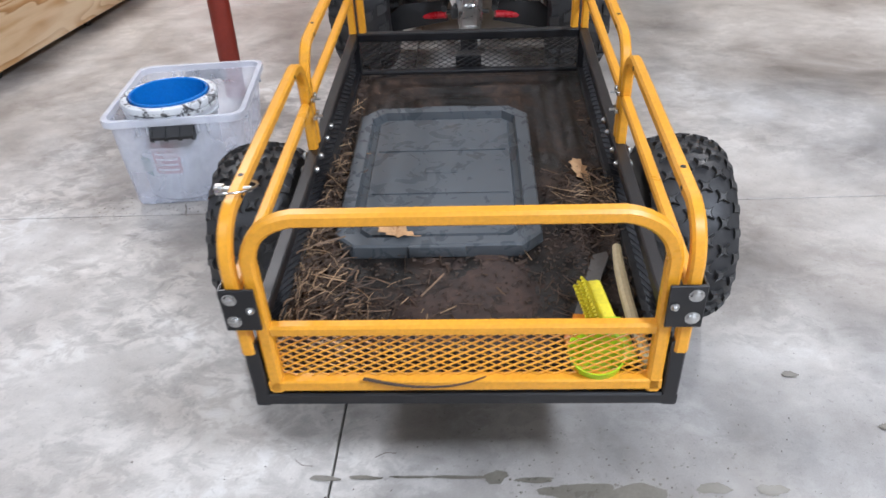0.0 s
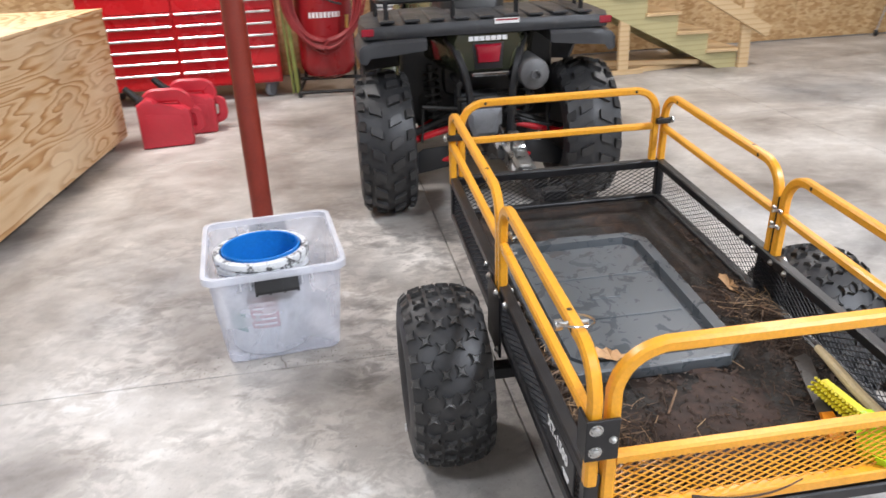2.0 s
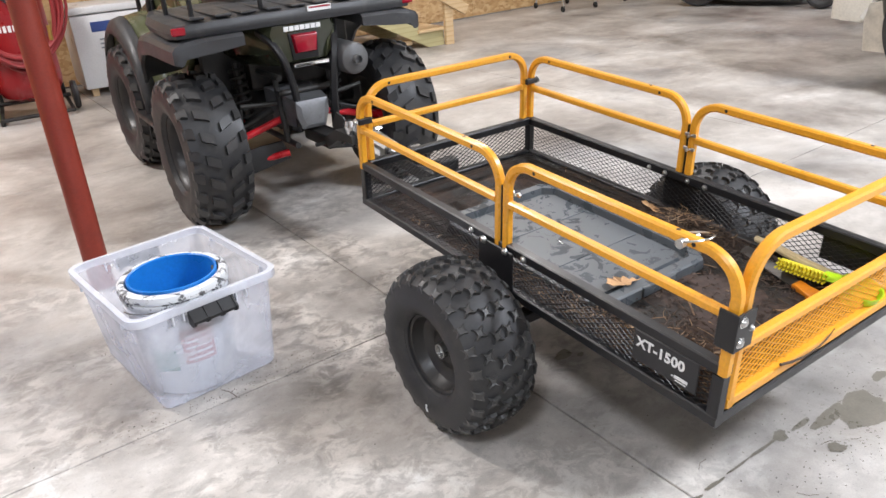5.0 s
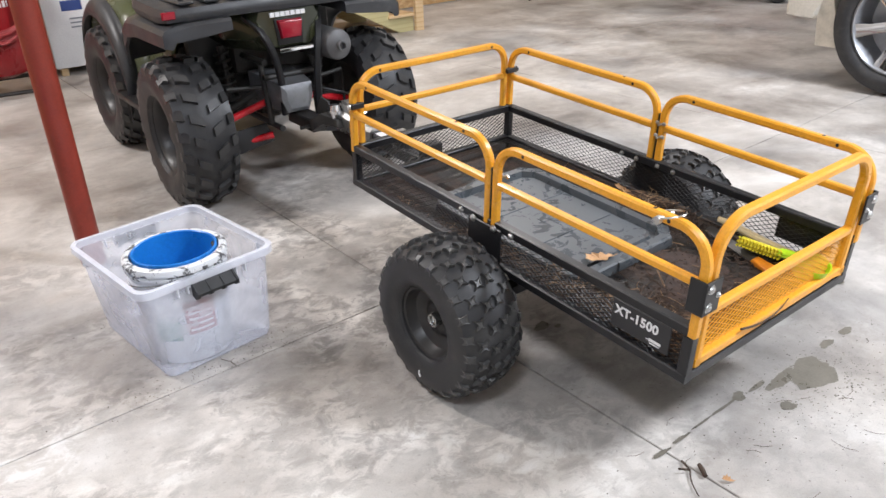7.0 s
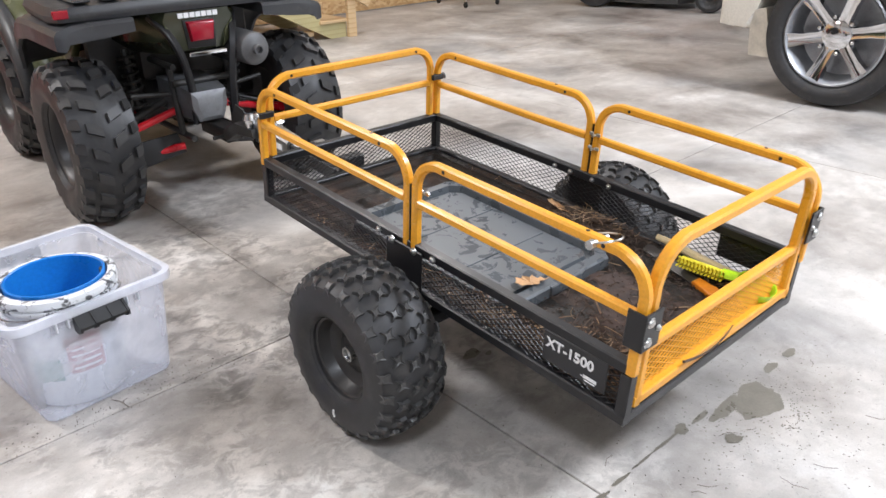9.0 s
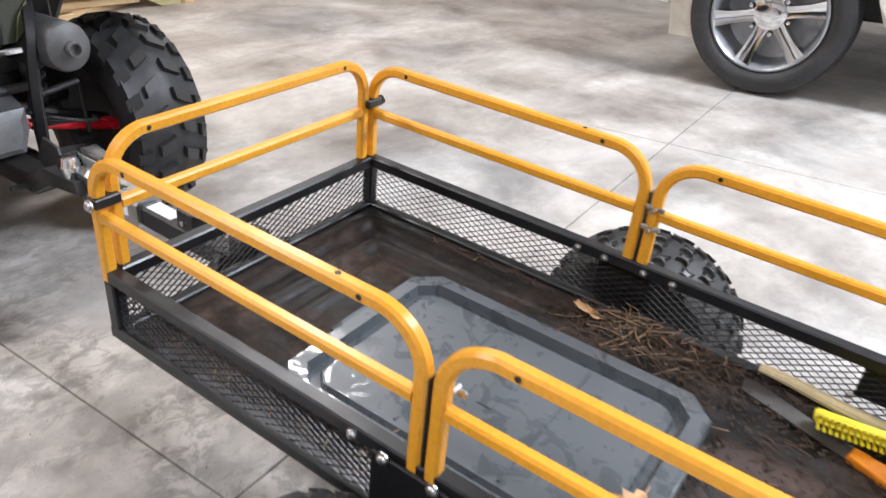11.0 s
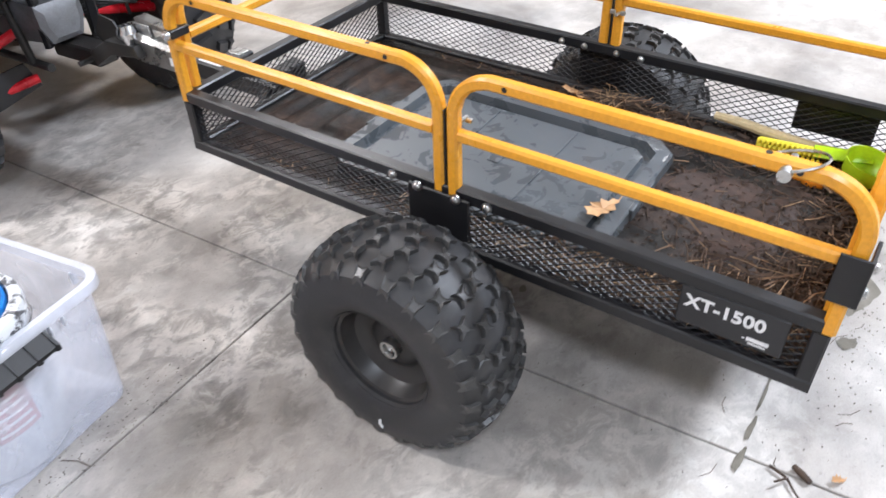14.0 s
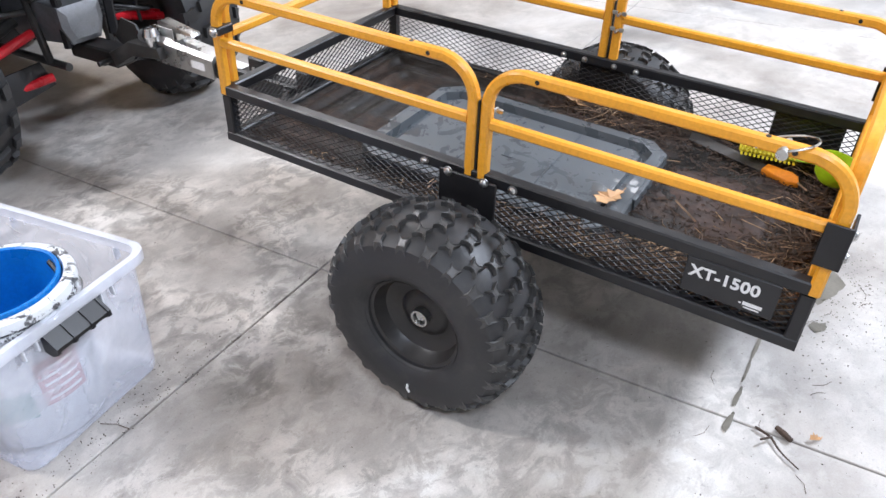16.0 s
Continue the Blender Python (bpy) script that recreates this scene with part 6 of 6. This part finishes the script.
# folding trolleys by the wall
def trolley(m, label):
    t = thing("folding_trolley", label, "trolley", m, "trolleys by the wall")
    for s in (-1, 1):
        bm = B()
        sweep(bm, rounded([(s * 0.21, -0.26, 0.055), (s * 0.20, -0.2, 0.5), (s * 0.19, -0.12, 0.95)], 0.1, 4), circ(0.011, 8))
        part("leg", bm, CHROME, t, "bright steel leg")
        bm = B()
        sweep(bm, [(s * 0.21, 0.26, 0.055), (s * 0.19, 0.02, 0.7)], circ(0.011, 8))
        part("leg", bm, CHROME, t)
        for y in (-0.26, 0.26):
            bm = B()
            lathe(bm, [(0, -0.011), (0.026, -0.011), (0.03, 0), (0.026, 0.011), (0, 0.011)], 18, Matrix.Translation((s * 0.21, y, 0.03)) @ pose(0, 0, 0, 0, 90, 0))
            box(bm, s * 0.21 - 0.018, s * 0.21 + 0.018, y - 0.012, y + 0.012, 0.03, 0.062, 0.003)
            part("caster", bm, BLACKPL, t)
    bm = B()
    rod(bm, (-0.2, -0.25, 0.24), (0.2, -0.25, 0.24), 0.009, 8)
    rod(bm, (-0.2, 0.2, 0.24), (0.2, 0.2, 0.24), 0.009, 8)
    rod(bm, (-0.19, -0.12, 0.95), (0.19, -0.12, 0.95), 0.009, 8)
    part("cross_bar", bm, CHROME, t)
    bm = B()
    box(bm, -0.2, 0.2, -0.275, -0.262, 0.17, 0.32, 0.006)
    part("basket_panel", bm, BLACKPL, t, "dark fabric panel")
    return t


trolley(pose(4.71, 5.63, 0, 0, 0, -9), "folding trolley with bright legs and dark fabric panel")
trolley(pose(5.65, 5.62, 0, 0, 0, -9), "second folding trolley with bright steel legs")

# riding mower
mow = thing("riding_mower", "red and black riding mower with a low deck parked far off", "mower", pose(5.9, 4.02, 0, 0, 0, -72))
bm = B()
sec = []
for x, w, z1 in ((-0.62, 0.12, 0.10), (-0.5, 0.3, 0.15), (-0.1, 0.36, 0.17), (0.3, 0.3, 0.16), (0.42, 0.15, 0.11)):
    sec.append([(x, -w, 0.06), (x, w, 0.06), (x, w * 0.95, z1), (x, -w * 0.95, z1)])
loft(bm, sec)
part("deck", bm, GRIME, mow, "dark grey mowing deck")
bm = B()
box(bm, 0.02, 0.75, -0.24, 0.24, 0.34, 0.6, 0.05, 2)
box(bm, -0.45, 0.05, -0.2, 0.2, 0.25, 0.36, 0.04, 2)
part("body", bm, TOOLRED, mow, "red bodywork")
for x, y, r, w in ((0.62, -0.36, 0.15, 0.12), (0.62, 0.36, 0.15, 0.12), (-0.55, -0.3, 0.24, 0.2), (-0.55, 0.3, 0.24, 0.2)):
    bm = B()
    lathe(bm, tyre_profile(r, w, r * 0.5, 0.01, 0.03, 0.006), 28, Matrix.Translation((x, y, r)) @ pose(0, 0, 0, 90, 0, 0), True)
    wt = part("tyre", bm, RUBBER, mow)
    bm = B()
    lathe(bm, [(r * 0.5, w * 0.4), (r * 0.3, w * 0.2), (0, w * 0.22), (0, -w * 0.22), (r * 0.3, -w * 0.2), (r * 0.5, -w * 0.4)], 20, Matrix.Translation((x, y, r)) @ pose(0, 0, 0, 90, 0, 0))
    part("rim", bm, GRIME, wt)
bm = B()
box(bm, -0.3, 0.0, -0.2, 0.2, 0.38, 0.44, 0.03, 2)
box(bm, -0.36, -0.28, -0.2, 0.2, 0.4, 0.7, 0.03, 2)
part("seat", bm, SEATM, mow)

# pickup truck corner
truck = thing("pickup_truck", "cream pickup truck with bright alloy wheel parked on the slab", "truck", pose(3.0, 1.06, 0) @ Matrix.Scale(1.13, 4))
bm = B()
def side_outline():
    o = [(0.60, 0.34), (0.60, 0.60), (0.56, 0.95), (-4.0, 0.95), (-4.0, 0.40), (-3.6, 0.36)]
    for cy in (-3.1,):
        for a in np.linspace(180, 0, 13):
            o.append((cy + 0.42 * math.cos(radians(a)), 0.38 + 0.42 * math.sin(radians(a))))
    o.append((-2.6, 0.36))
    o.append((-0.5, 0.36))
    for a in np.linspace(180, 0, 15):
        o.append((0.43 * math.cos(radians(a)), 0.35 + 0.42 * math.sin(radians(a))))
    o.append((0.45, 0.33))
    return o
prism(bm, side_outline(), "x", 0.015, 1.85, 0.02)
part("body", bm, TRUCKW, truck, "cream painted lower body", 40)
bm = B()
sec = [[(0.05, -3.6, 0.96), (1.8, -3.6, 0.96), (1.8, -1.2, 0.96), (0.05, -1.2, 0.96)], [(0.25, -3.3, 1.75), (1.6, -3.3, 1.75), (1.6, -1.5, 1.75), (0.25, -1.5, 1.75)]]
loft(bm, sec)
part("cab", bm, TRUCKW, truck)
bm = B()
prism(bm, [(0.30, 0.20), (0.42, 0.20), (0.44, 0.42), (0.36, 0.44)], "x", 0.03, 0.2)
part("mud_flap", bm, worn("cream_flap", (0.55, 0.50, 0.42), 0.5), truck, "pale mud guard")
bm = B()
box(bm, 0.28, 1.6, -3.8, 0.45, 0.32, 0.5, 0.02)
part("chassis", bm, GRIME, truck)
for wy in (0.0, -3.1):
    m = Matrix.Translation((0.115, wy, 0.345)) @ Vector((-1, 0, 0)).to_track_quat("Z", "Y").to_matrix().to_4x4()
    bm = B()
    lathe(bm, tyre_profile(0.343, 0.24, 0.238, 0.008, 0.03, 0.006), 56, m, True)
    wt = part("tyre", bm, RUBBER, truck, "road tyre")
    bm = B()
    lathe(bm, [(0.24, 0.108), (0.232, 0.112), (0.222, 0.10), (0.212, 0.06), (0.2, -0.02), (0.15, -0.03), (0, -0.03)], 48, m)
    rm = part("rim", bm, CASTAL, wt, "shaded alloy barrel")
    for k in range(6):
        bm = B()
        mk = m @ pose(0, 0, 0, 0, 0, 60 * k + 12)
        sec = []
        for r, w, z0, z1 in ((0.04, 0.035, 0.03, 0.075), (0.09, 0.028, 0.04, 0.085), (0.16, 0.03, 0.06, 0.096), (0.225, 0.042, 0.08, 0.106)):
            sec.append([mk @ Vector(p) for p in ((r, -w, z0), (r, w, z0), (r, w * 0.85, z1), (r, w * 0.25, z1 - 0.006), (r, -w * 0.25, z1 - 0.006), (r, -w * 0.85, z1))])
        loft(bm, sec)
        part("spoke", bm, CHROME, rm, "bright alloy spoke", 25)
    bm = B()
    lathe(bm, [(0.07, 0.03), (0.068, 0.08), (0.05, 0.088), (0.03, 0.09), (0, 0.092)], 24, m)
    part("hub_cap", bm, CHROME, rm)
    for k in range(6):
        bm = B()
        a = radians(60 * k + 42)
        lathe(bm, [(0, 0.095), (0.009, 0.09), (0.0105, 0.03), (0, 0.03)], 8, m @ Matrix.Translation((0.085 * math.cos(a), 0.085 * math.sin(a), 0)))
        part("lug_nut", bm, CHROME, rm)

# ceiling strip fixtures that carry the lamps
EMIT = bpy.data.materials.new("lit_diffuser")
EMIT.use_nodes = True
EMIT.node_tree.nodes["Principled BSDF"].inputs["Emission Color"].default_value = (0.94, 0.97, 1, 1)
EMIT.node_tree.nodes["Principled BSDF"].inputs["Emission Strength"].default_value = 2.0
for lx, ly in LAMPS:
    f = thing("ceiling_light", "white ceiling panel light with lit diffuser", "ceiling light", pose(lx, ly, CEIL), "ceiling lights")
    bm = B()
    box(bm, -0.33, 0.33, -0.43, 0.43, -0.07, 0.001, 0.01)
    part("housing", bm, WHITE, f)
    bm = B()
    box(bm, -0.31, 0.31, -0.41, 0.41, -0.078, -0.0705)
    part("diffuser", bm, EMIT, f)

# the plan above is drawn at nine tenths: bring it to true size
for ob in list(scene.objects):
    if ob.parent is None and ob.type in {"MESH", "EMPTY"}:
        ob.matrix_world = Matrix.Scale(S, 4) @ ob.matrix_world
